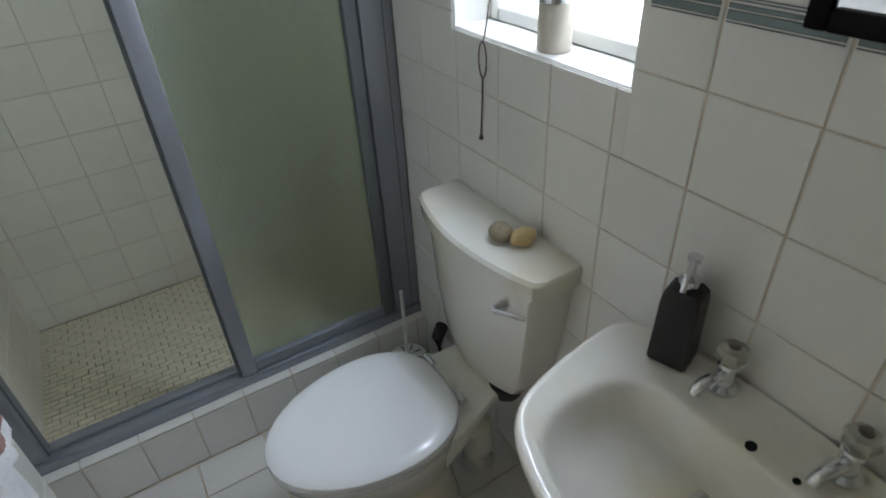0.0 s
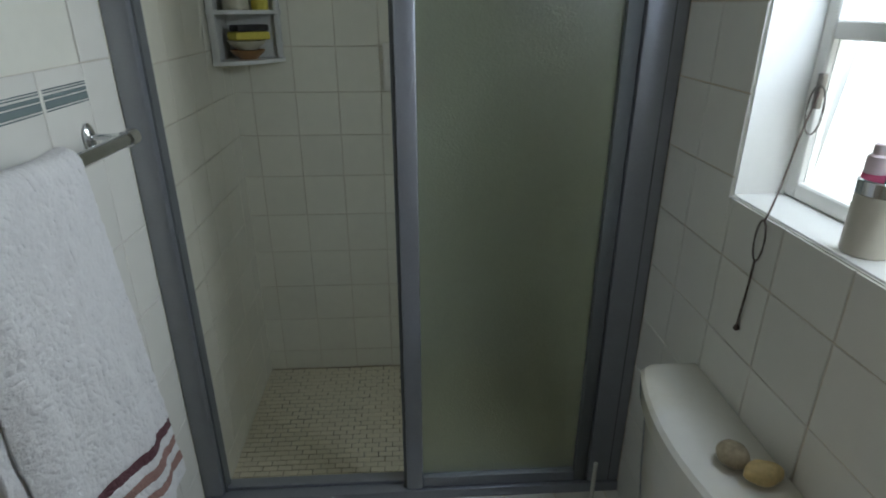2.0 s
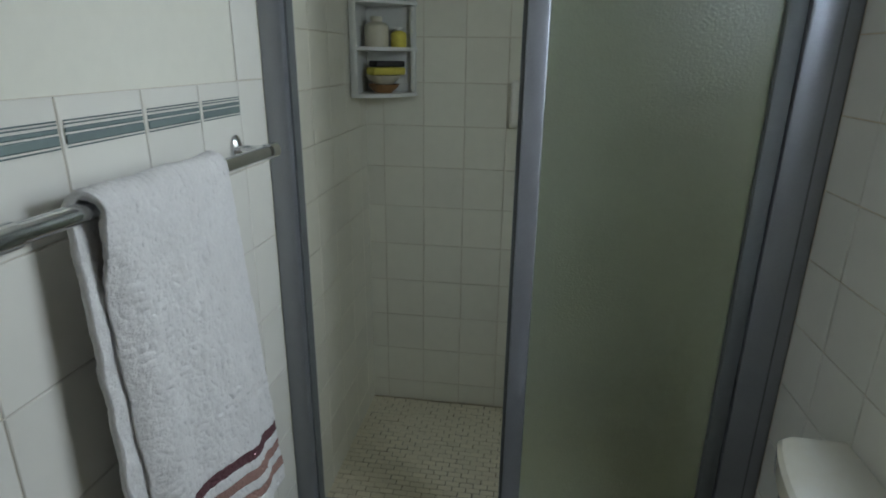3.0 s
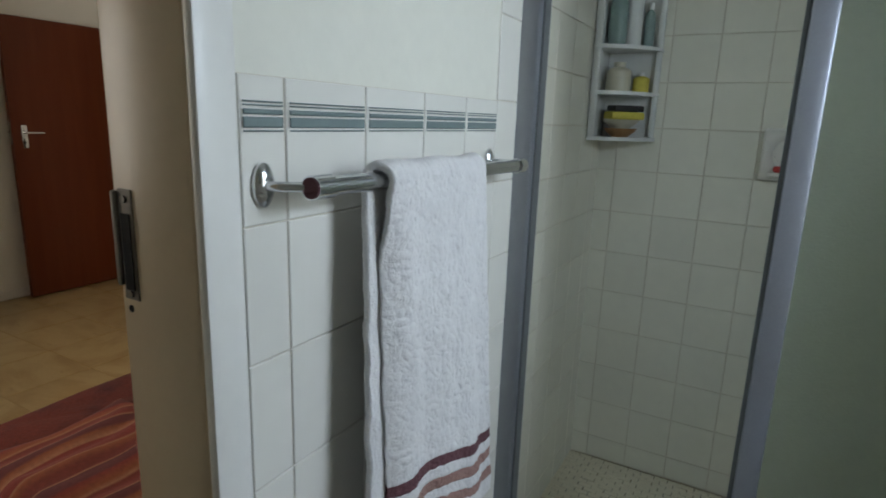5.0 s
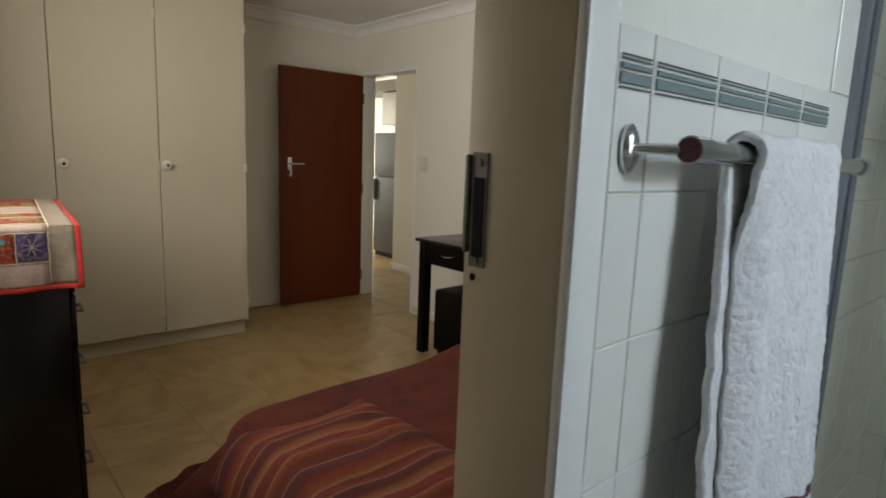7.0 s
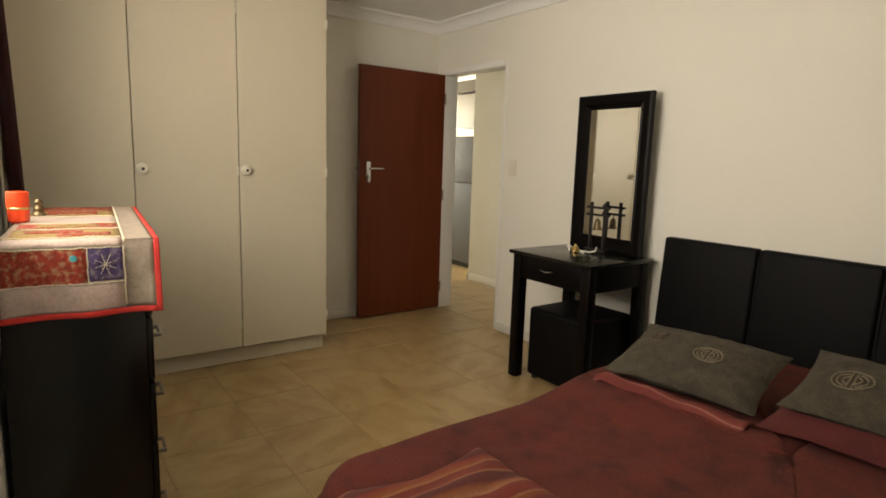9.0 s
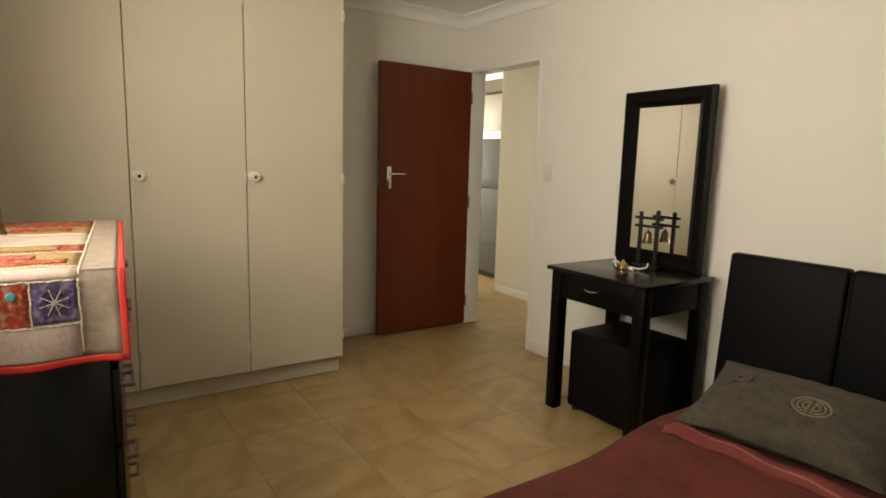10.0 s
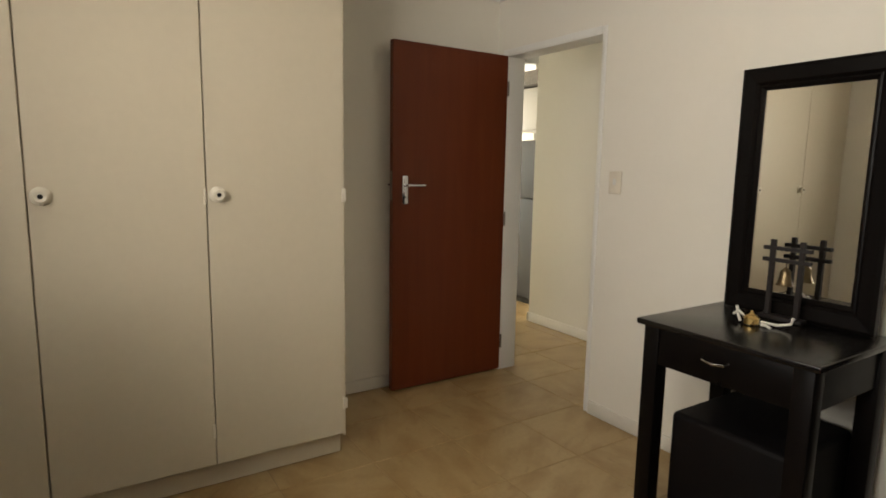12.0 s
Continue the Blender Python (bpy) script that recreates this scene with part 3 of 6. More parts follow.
# ---- structure: bedroom, hall and kitchen ----
bm = nb()
box(bm, BED_W - 0.2, -4.65, BED_N, BED_N + 0.12, -0.1, BED_TOP)
box(bm, -3.81, BED_E, BED_N, BED_N + 0.12, -0.1, BED_TOP)
box(bm, -4.65, -3.81, BED_N, BED_N + 0.12, 2.08, BED_TOP)
structure("wall_north", bm, "plaster_bed", "plain cream painted bedroom wall with a doorway", "wall")
structure("wall_west", box(nb(), BED_W - 0.15, BED_W, -0.3, BED_N, -0.1, BED_TOP), "plaster_bed", "plain cream painted bedroom wall", "wall")
bm = nb()
BWX0, BWX1, BWZ0, BWZ1 = -3.05, -1.65, 1.16, 2.10
box(bm, BED_W, BWX0, BED_S - 0.2, BED_S, -0.1, BED_TOP)
box(bm, BWX1, -1.25, BED_S - 0.2, BED_S, -0.1, BED_TOP)
box(bm, BWX0, BWX1, BED_S - 0.2, BED_S, -0.1, BWZ0)
box(bm, BWX0, BWX1, BED_S - 0.2, BED_S, BWZ1, BED_TOP)
box(bm, -1.25, -1.13, -0.62, BED_S, -0.1, BED_TOP)
box(bm, -1.25, BED_E, -0.74, -0.62, -0.1, BED_TOP)
structure("wall_south", bm, "plaster_bed", "cream painted bedroom wall with a curtained window", "wall")
structure("wall_bed_east", box(nb(), BED_E, BED_E + 0.055, NORTH + 0.2, BED_N, -0.1, BED_TOP), "plaster_bed", "plain cream painted bedroom wall", "wall")
bm = nb()
box(bm, BED_E - 0.01, BED_E + 0.005, JAMB_Y + 0.05, NORTH + 0.2, -0.1, BED_TOP)
box(bm, BED_E - 0.01, BED_E - 0.0005, BATH_S, DOOR_S - 0.05, -0.1, BED_TOP)
box(bm, BED_E - 0.01, BED_E - 0.0005, DOOR_S - 0.05, JAMB_Y + 0.05, 2.08, BED_TOP)
structure("wall_bed_partition", bm, "plaster_bed", "cream painted bedroom side of the bathroom partition", "wall")
structure("ceiling", box(nb(), BED_W - 0.15, BED_E, -0.74, BED_N + 0.12, BED_TOP, BED_TOP + 0.1), "ceiling", "plain white bedroom ceiling", "ceiling")
structure("floor_base", box(box(nb(), BED_W - 0.15, BED_E - 0.02, -0.75, BED_N, -0.3, -0.006), -8.2, BED_E - 0.02, BED_N, 7.3, -0.3, -0.006), "grout_sand", "grouted bed under the sand-coloured floor tiles", "floor")

# cornice: a cove along the ceiling
bm = nb()


def cove(a, b, inward):
    """A hollow moulding from a to b along the top of a wall."""
    a, b, n = Vector(a), Vector(b), Vector(inward)
    prof = [(0, 0), (0.014, 0.0), (0.018, 0.022), (0.030, 0.048), (0.055, 0.066), (0.082, 0.072), (0.086, 0.085), (0, 0.085)]
    loft(bm, [[p + n * u + Vector((0, 0, BED_TOP - 0.085 + v)) for u, v in prof] for p in (a, b)])


cove((BED_W, BED_N - 0.0005, 0), (BED_E - 0.01, BED_N - 0.0005, 0), (0, -1, 0))
cove((BED_W + 0.0005, 0.05, 0), (BED_W + 0.0005, BED_N, 0), (1, 0, 0))
structure("cornice_trim", bm, "ceiling", "white coved plaster cornice below the ceiling", "cornice")

bm = nb()
box(bm, -3.80, BED_E - 0.011, BED_N - 0.014, BED_N - 0.0005, 0, 0.075, 0.004)
box(bm, BED_W + 0.0005, BED_W + 0.014, 1.77, BED_N - 0.001, 0, 0.075, 0.004)
structure("baseboard", bm, "skirting", "low cream painted skirting board", "skirting board")

# hall and kitchen
bm = nb()
box(bm, -5.475, -1.0, HALL_N, HALL_N + 0.12, -0.1, 2.5)
structure("wall_hall", bm, "plaster_bed", "pale yellow painted hall wall", "wall")
bm = nb()
box(bm, -5.461, -1.0, HALL_N - 0.014, HALL_N - 0.0005, 0, 0.08, 0.004)
box(bm, -5.49, -5.4755, HALL_N - 0.014, HALL_N + 0.12, 0, 0.08, 0.004)
structure("baseboard_hall", bm, "skirting", "low white skirting board of the hall", "skirting board")
bm = nb()
box(bm, -1.0, -0.9, BED_N + 0.12, HALL_N + 0.12, -0.1, 2.5)
# the openings below are added for the unseen hall and kitchen fill lamps
box(bm, -8.2, -8.1, BED_N, 3.36, -0.1, 2.5)
box(bm, -8.2, -8.1, 4.0, 7.2, -0.1, 2.5)
box(bm, -8.2, -8.1, 3.36, 4.0, -0.1, 0.9)
box(bm, -8.2, -8.1, 3.36, 4.0, 2.1, 2.5)
box(bm, -8.1, BED_W - 0.2, BED_N, BED_N + 0.12, -0.1, 2.5)
box(bm, -8.1, -6.7, 7.1, 7.2, -0.1, 2.5)
box(bm, -5.3, -4.4, 7.1, 7.2, -0.1, 2.5)
box(bm, -6.7, -5.3, 7.1, 7.2, -0.1, 1.0)
box(bm, -6.7, -5.3, 7.1, 7.2, 2.1, 2.5)
box(bm, -4.5, -4.4, HALL_N + 0.12, 7.1, -0.1, 2.5)
structure("wall_kitchen", bm, "plaster_bed", "plain cream kitchen and hall walls", "wall")
structure("ceiling_hall", box(nb(), -8.2, -0.9, BED_N + 0.1205, 7.2, 2.5, 2.6), "ceiling", "plain white hall and kitchen ceiling", "ceiling")

# door frame of the bedroom's doorway
frame_2 = thing("door_frame", (-4.22, BED_N, 0), "cream painted frame of the bedroom doorway", "door frame", kind="structure")
part("jamb", box(nb(), -4.65, -4.605, BED_N - 0.012, BED_N + 0.13, 0, 2.079, 0.004), "white_paint", frame_2)
part("jamb", box(nb(), -3.84, -3.811, BED_N - 0.004, BED_N + 0.13, 0, 2.079, 0.004), "white_paint", frame_2)
part("head", box(nb(), -4.605, -3.84, BED_N - 0.012, BED_N + 0.13, 2.035, 2.079, 0.004), "white_paint", frame_2)
part("strike_plate", box(nb(), -3.843, -3.8401, BED_N + 0.03, BED_N + 0.055, 1.13, 1.30), "steel", frame_2)

# red-brown door, open into the room
door_1 = thing("door_1", (-4.6, 3.10, 0), "red-brown varnished flush wooden door standing open", "door", kind="structure")
part("leaf", box(nb(), -4.640, -4.600, 2.288, 3.098, 0.012, 2.040, 0.002, 1), "door_wood", door_1)
hd = part("door_handle", box(nb(), -4.5995, -4.594, 2.348, 2.386, 1.128, 1.292, 0.004), "chrome", door_1, "brushed steel lever handle and plate")
bm = nb()
cyl(bm, (-4.596, 2.367, 1.238), (-4.548, 2.367, 1.238), 0.008)
cyl(bm, (-4.552, 2.362, 1.238), (-4.552, 2.478, 1.238), 0.0075, 0.006)
part("lever", bm, "chrome", hd)
part("keyhole", cyl(nb(), (-4.5945, 2.367, 1.168), (-4.5935, 2.367, 1.168), 0.006, seg=12), "void", hd)
bm = nb()
box(bm, -4.646, -4.6405, 2.348, 2.386, 1.128, 1.292, 0.002)
cyl(bm, (-4.69, 2.367, 1.238), (-4.642, 2.367, 1.238), 0.008)
cyl(bm, (-4.685, 2.30, 1.238), (-4.685, 2.375, 1.238), 0.007)
part("door_handle", bm, "chrome", door_1)
part("latch_plate", box(nb(), -4.632, -4.608, 2.2862, 2.2879, 1.15, 1.32), "steel", door_1)
for z in (0.2, 1.02, 1.84):
    part("hinge", cyl(nb(), (-4.598, 3.103, z - 0.045), (-4.598, 3.103, z + 0.045), 0.006, seg=12), "steel", door_1)

light_switch = thing("light_switch", (-3.70, BED_N, 1.283), "cream plastic light switch on the bedroom wall", "light switch")
part("plate", box(nb(), -3.742, -3.662, BED_N - 0.009, BED_N - 0.0008, 1.222, 1.338, 0.004), "jamb_switch", light_switch)
part("rocker", box(nb(), -3.712, -3.694, BED_N - 0.013, BED_N - 0.0092, 1.27, 1.30, 0.002), "white_plastic", light_switch)

# ---- shower enclosure ----
shower = thing("shower_enclosure", (0.18, 1.55, 0.185), "grey aluminium sliding shower door with frosted glass, half open", "shower door")
FZ, FTOP = 0.185, 2.0
part("bottom_track", box(nb(), SH_WEST + 0.004, EAST - 0.002, 1.505, 1.590, FZ, FZ + 0.035, 0.004), "aluminium", shower)
part("track_lip", box(nb(), SH_WEST + 0.05, EAST - 0.09, 1.540, 1.553, FZ + 0.0352, FZ + 0.048, 0.002), "aluminium", shower)
part("top_track", box(nb(), SH_WEST + 0.004, EAST - 0.002, 1.505, 1.590, FTOP, FTOP + 0.05, 0.004), "aluminium", shower)
part("wall_post", box(nb(), SH_WEST + 0.004, -0.387, 1.515, 1.580, FZ + 0.0352, FTOP, 0.006), "aluminium", shower)
part("post_seal", box(nb(), -0.3868, -0.381, 1.535, 1.572, FZ + 0.0355, FTOP), "alu_dark", shower)
part("wall_post", box(nb(), 0.7065, EAST - 0.002, 1.512, 1.582, FZ + 0.0352, FTOP, 0.006), "aluminium", shower)
part("post_groove", box(nb(), 0.770, 0.773, 1.5105, 1.5118, FZ + 0.04, FTOP), "alu_dark", shower)
pane = part("glass", box(nb(), 0.196, 0.676, 1.535, 1.541, FZ + 0.07, FTOP), "frosted", shower, "frosted green glass pane")
pane.visible_shadow = False
panel = part("door_stile", box(nb(), 0.158, 0.206, 1.508, 1.545, FZ + 0.0365, FTOP, 0.006), "aluminium", shower)
part("seal", box(nb(), 0.149, 0.158, 1.518, 1.536, FZ + 0.04, FTOP), "alu_dark", panel)
part("door_stile", box(nb(), 0.666, 0.704, 1.516, 1.549, FZ + 0.0365, FTOP, 0.005), "alu_dark", shower)
part("bottom_rail", box(nb(), 0.2065, 0.6655, 1.516, 1.549, FZ + 0.0365, FZ + 0.075, 0.004), "aluminium", shower)
part("rear_stile", box(nb(), 0.155, 0.188, 1.556, 1.582, FZ + 0.0365, FTOP, 0.004), "aluminium", shower)

# ---- toilet ----
TY = 0.99
toilet = thing("toilet", (0.5, TY, 0), "white ceramic toilet with its lid closed", "toilet")


def egg(cx, cy, length, width, z, n=40, back=0.30):
    """An egg-shaped ring: round to the front (-x), blunter to the back."""
    ring = []
    for k in range(n):
        a = 2 * math.pi * k / n
        c, s = math.cos(a), math.sin(a)
        x = c * length * (0.60 if c < 0 else 0.40)
        y = s * width / 2
        if c > 0:
            y = math.copysign(abs(s) ** 0.72, s) * width / 2
        ring.append((cx + x, cy + y, z))
    return ring


SX = 0.40
bm = nb()
loft(bm, [egg(0.46, TY, 0.34, 0.23, 0.0), egg(0.46, TY, 0.33, 0.22, 0.04), egg(0.45, TY, 0.32, 0.20, 0.12), egg(0.43, TY, 0.37, 0.25, 0.22), egg(0.41, TY, 0.43, 0.33, 0.32), egg(SX, TY, 0.455, 0.36, 0.375), egg(SX, TY, 0.46, 0.365, 0.392)])
part("bowl", bm, "ceramic", toilet)
bm = nb()
loft(bm, [egg(SX, TY, 0.462, 0.366, 0.394), egg(SX, TY, 0.470, 0.372, 0.400), egg(SX, TY, 0.470, 0.372, 0.412), egg(SX, TY, 0.462, 0.366, 0.416)])
part("seat", bm, "seat", toilet)
bm = nb()
loft(bm, [egg(SX, TY, 0.462, 0.366, 0.4175), egg(SX, TY, 0.472, 0.376, 0.422), egg(SX, TY, 0.470, 0.374, 0.433), egg(SX, TY, 0.452, 0.356, 0.440), egg(SX, TY, 0.38, 0.30, 0.4435), egg(SX, TY, 0.20, 0.16, 0.446)])
part("seat_lid", bm, "seat", toilet, "glossy white lid")


def cistern_ring(y0, y1, back, corner, bow, z, n=14):
    """Flat at the wall, bowed to the front."""
    pts = [(back, y0, z), (corner + 0.02, y0, z)]
    for k in range(n + 1):
        s = k / n
        pts.append((corner + (bow - corner) * math.sin(math.pi * s) ** 0.8, y0 + 0.012 + (y1 - y0 - 0.024) * s, z))
    return pts + [(corner + 0.02, y1, z), (back, y1, z)]


bm = nb()
loft(bm, [cistern_ring(TY - 0.135, TY + 0.135, 0.802, 0.715, 0.685, 0.412), cistern_ring(TY - 0.150, TY + 0.150, 0.802, 0.705, 0.675, 0.420), cistern_ring(TY - 0.178, TY + 0.178, 0.802, 0.70, 0.668, 0.47), cistern_ring(TY - 0.20, TY + 0.20, 0.802, 0.695, 0.660, 0.60), cistern_ring(TY - 0.222, TY + 0.222, 0.802, 0.69, 0.652, 0.785)])
part("cistern", bm, "ceramic", toilet)
bm = nb()
loft(bm, [cistern_ring(TY - 0.226, TY + 0.226, 0.803, 0.688, 0.648, 0.787), cistern_ring(TY - 0.238, TY + 0.238, 0.803, 0.682, 0.640, 0.794), cistern_ring(TY - 0.240, TY + 0.240, 0.803, 0.680, 0.638, 0.834),
          cistern_ring(TY - 0.236, TY + 0.236, 0.803, 0.686, 0.645, 0.843), cistern_ring(TY - 0.222, TY + 0.222, 0.800, 0.70, 0.662, 0.8475)])
part("cistern_lid", bm, "ceramic", toilet)
bm = nb()
rings = []
for x, half, low, top in ((0.50, 0.150, 0.26, 0.396), (0.56, 0.146, 0.31, 0.3975), (0.61, 0.130, 0.345, 0.400), (0.645, 0.118, 0.36, 0.4035), (0.668, 0.112, 0.362, 0.411), (0.69, 0.108, 0.362, 0.4115), (0.79, 0.105, 0.365, 0.4115)):
    ring = []
    for k in range(20):
        a = 2 * math.pi * k / 20
        c, s = math.cos(a), math.sin(a)
        ring.append((x, TY + math.copysign(abs(c) ** 0.45, c) * half, (low + top) / 2 + math.copysign(abs(s) ** 0.45, s) * (top - low) / 2))
    rings.append(ring)
loft(bm, rings)
part("neck", bm, "ceramic", toilet)
part("trap", tube(nb(), [(0.52, TY, 0.16), (0.58, TY, 0.20), (0.63, TY, 0.22), (0.68, TY, 0.18), (0.69, TY, 0.08), (0.69, TY, 0.0)], 0.052, 18), "ceramic", toilet)
for dy in (-0.075, 0.075):
    part("hinge", cyl(nb(), (0.592, TY + dy - 0.02, 0.425), (0.592, TY + dy + 0.02, 0.425), 0.010, seg=14), "chrome", toilet)
lever = part("flush_lever", cyl(nb(), (0.668, TY - 0.150, 0.742), (0.642, TY - 0.150, 0.742), 0.012, 0.010), "chrome", toilet, "chrome flush lever")
bm = nb()
tube(bm, [(0.643, TY - 0.150, 0.742), (0.650, TY - 0.172, 0.745), (0.666, TY - 0.194, 0.743), (0.679, TY - 0.212, 0.741)], 0.0055)
part("arm", bm, "chrome", lever)
part("rubber_collar", lathe(nb(), [(0.030, 0.0), (0.042, 0.012), (0.046, 0.030), (0.046, 0.047)], (0.728, TY - 0.088, 0.364), 24), "dark_rubber", toilet, "dark rubber collar")


def pebble(x, y, z, sx, sy, sz, mat, label, seed):
    bm = nb()
    bmesh.ops.create_icosphere(bm, subdivisions=3, radius=1)
    rg = random.Random(seed)
    off = Vector((rg.random() * 9, rg.random() * 9, rg.random() * 9))
    for v in bm.verts:
        k = 1 + 0.16 * noise.noise(v.co * 1.3 + off)
        v.co = Vector((x + v.co.x * sx * k, y + v.co.y * sy * k, z + v.co.z * sz * k))
    low = min(v.co.z for v in bm.verts)
    for v in bm.verts:
        v.co.z += 0.848 - low
    return tagged(part("pebble", bm, mat), label, "pebble")


pebble(0.720, 0.920, 0.86, 0.026, 0.027, 0.022, "stone_a", "grey-brown speckled pebble on the toilet cistern", 1)
pebble(0.749, 0.878, 0.86, 0.032, 0.021, 0.022, "stone_b", "smooth yellow pebble on the toilet cistern", 2)

# toilet brush in its pot
brush = thing("toilet_brush", (0.675, 1.385, 0), "white plastic toilet brush in a slotted pot beside the toilet", "toilet brush")
bm = nb()
lathe(bm, [(0.045, 0.0), (0.052, 0.02), (0.060, 0.12), (0.064, 0.125), (0.056, 0.128), (0.020, 0.130)], (0.675, 1.385, 0.0), 24)
part("pot", bm, "white_plastic", brush)
# dark strips on the uncut pot top paint the shade inside its slots
for k in range(8):
    a = k * math.pi / 4
    part("slot", box(nb(), 0.026, 0.05, -0.002, 0.002, 0.0, 0.001, m=Matrix.Translation((0.675, 1.385, 0.1305)) @ Matrix.Rotation(a, 4, "Z")), "dark_rubber", brush)
part("handle", tube(nb(), [(0.675, 1.385, 0.12), (0.676, 1.387, 0.25), (0.678, 1.39, 0.36), (0.678, 1.39, 0.41)], 0.006, 10), "white_plastic", brush, "pale plastic handle")
waste = thing("waste_pipe", (0.76, 1.34, 0), "dark dirty pipe end behind the toilet", "pipe")
part("pipe", tube(nb(), [(0.79, 1.31, 0.0), (0.77, 1.32, 0.10), (0.765, 1.325, 0.22), (0.78, 1.32, 0.26)], 0.022, 12), "dark_rubber", waste)

# ---- washbasin ----
basin = thing("washbasin", (0.6, 0.30, 0.83), "white ceramic washbasin with two taps fixed to the tiled wall", "washbasin")
BC = 0.305


def basin_outline(inset, z):
    half, back, front = 0.295 - inset, 0.803 - inset * 0.1, 0.385 + inset
    right = [(back, half), (0.70, half - 0.002), (0.62, half - 0.012), (0.53, half - 0.030), (0.465, half - 0.055), (0.425 + inset, half - 0.105), (0.402 + inset, half - 0.17), (front, half - 0.26 if half > 0.27 else half - 0.24)]
    return [(x, BC + y, z) for x, y in right] + [(x, BC - y, z) for x, y in right[::-1]]


def bowl_outline(scale, z, cx=0.575):
    base = basin_outline(0.0, z)
    pts = []
    for x, y, _ in base:
        d = Vector((x - cx, y - BC))
        lim = (0.72 if cx < 0.58 else cx + 0.10) - cx if d.x > 0 else 0.155
        ang = math.atan2(d.y, d.x)
        rx, ry = lim * scale, 0.205 * scale
        r = 1 / ((abs(math.cos(ang)) / rx) ** 2.6 + (abs(math.sin(ang)) / ry) ** 2.6) ** (1 / 2.6)
        pts.append((cx + r * math.cos(ang), BC + r * math.sin(ang), z))
    return pts


bm = nb()
rings = [basin_outline(0.10, 0.64), basin_outline(0.05, 0.70), basin_outline(0.012, 0.775), basin_outline(0.003, 0.80), basin_outline(0.0, 0.822), basin_outline(0.006, 0.830), basin_outline(0.016, 0.830), basin_outline(0.03, 0.824),
         bowl_outline(1.06, 0.820), bowl_outline(1.0, 0.812), bowl_outline(0.93, 0.785), bowl_outline(0.84, 0.750, 0.605), bowl_outline(0.66, 0.722, 0.622), bowl_outline(0.35, 0.707, 0.645), bowl_outline(0.13, 0.702, 0.655)]
loft(bm, rings, (True, True))
bowl_ob = part("bowl", bm, "ceramic", basin)
sub = bowl_ob.modifiers.new("round", "SUBSURF")
sub.levels = sub.render_levels = 2
part("drain", lathe(nb(), [(0.026, 0.0), (0.028, 0.003), (0.018, 0.004), (0.015, 0.001)], (0.655, BC, 0.7030), 24), "chrome", basin)
for y, z, rad in ((0.301, 0.8195, 0.0085), (0.233, 0.8200, 0.0055)):
    part("overflow_hole", cyl(nb(), (0.7085, y, z - 0.010), (0.7065, y, z + 0.0008), rad, seg=16), "void", basin)


def basin_tap(y):
    """A chrome pillar tap with a clear head."""
    body = part("tap", lathe(nb(), [(0.024, 0.0), (0.024, 0.006), (0.015, 0.012), (0.014, 0.045), (0.017, 0.050), (0.016, 0.056), (0.008, 0.060)], (0.762, y, 0.824), 24), "chrome", basin, "chrome tap with a clear knob")
    bm = nb()
    tube(bm, [(0.762, y, 0.852), (0.740, y + 0.004, 0.856), (0.722, y + 0.008, 0.853), (0.712, y + 0.011, 0.843), (0.709, y + 0.012, 0.834)], 0.0095, 14)
    part("spout", bm, "chrome", body)
    bm = nb()
    lathe(bm, [(0.011, 0.0), (0.022, 0.006), (0.0245, 0.016), (0.021, 0.026), (0.013, 0.029)], (0.762, y, 0.884), 8)
    part("knob", bm, "acrylic", body)
    part("cap", cyl(nb(), (0.762, y, 0.9135), (0.762, y, 0.917), 0.009, seg=16), "steel", body)


basin_tap(0.392)
basin_tap(0.205)

soap = thing("soap_dispenser", (0.735, 0.485, 0.825), "black soap dispenser with a chrome pump on the washbasin", "soap dispenser")
bm = nb()
mt = Matrix.Translation((0.735, 0.487, 0.8265)) @ Matrix.Rotation(radians(18), 4, "Z")
loft(bm, [[mt @ Vector((x * k, y * k, z)) for x, y in ((-0.029, -0.031), (0.029, -0.031), (0.029, 0.031), (-0.029, 0.031))] for z, k in ((0.0, 1.05), (0.06, 1.0), (0.125, 0.97), (0.146, 0.86), (0.153, 0.55), (0.154, 0.42))])
bmesh.ops.bevel(bm, geom=list(bm.edges), offset=0.004, segments=3, affect="EDGES")
part("bottle", bm, "black_ceramic", soap)
pump = part("pump", lathe(nb(), [(0.016, 0.0), (0.016, 0.012), (0.011, 0.016), (0.006, 0.020), (0.006, 0.042), (0.011, 0.044), (0.011, 0.052), (0.006, 0.054)], (0.735, 0.487, 0.981), 20), "chrome", soap, "chrome pump")
part("nozzle", tube(nb(), [(0.735, 0.487, 1.028), (0.715, 0.478, 1.030), (0.690, 0.465, 1.022), (0.682, 0.461, 1.006)], 0.0045, 10), "chrome", pump)

basin.location.z += 0.016
soap.location += Vector((0.014, -0.006, 0.016))

# mirror over the basin
bath_mirror = thing("wall_mirror", (0.79, 0.17, 1.7), "black framed mirror hung above the washbasin", "mirror")
bm = nb()
for y0, y1, z0, z1 in ((0.417, 0.443, 1.376, 2.0), (-0.10, -0.074, 1.376, 2.0), (-0.074, 0.417, 1.376, 1.402), (-0.074, 0.417, 1.974, 2.0)):
    box(bm, 0.778, 0.7985, y0, y1, z0, z1, 0.004)
part("frame", bm, "black_wood", bath_mirror)
part("glass", box(nb(), 0.786, 0.7985, -0.0738, 0.4168, 1.4022, 1.9738), "mirror", bath_mirror)

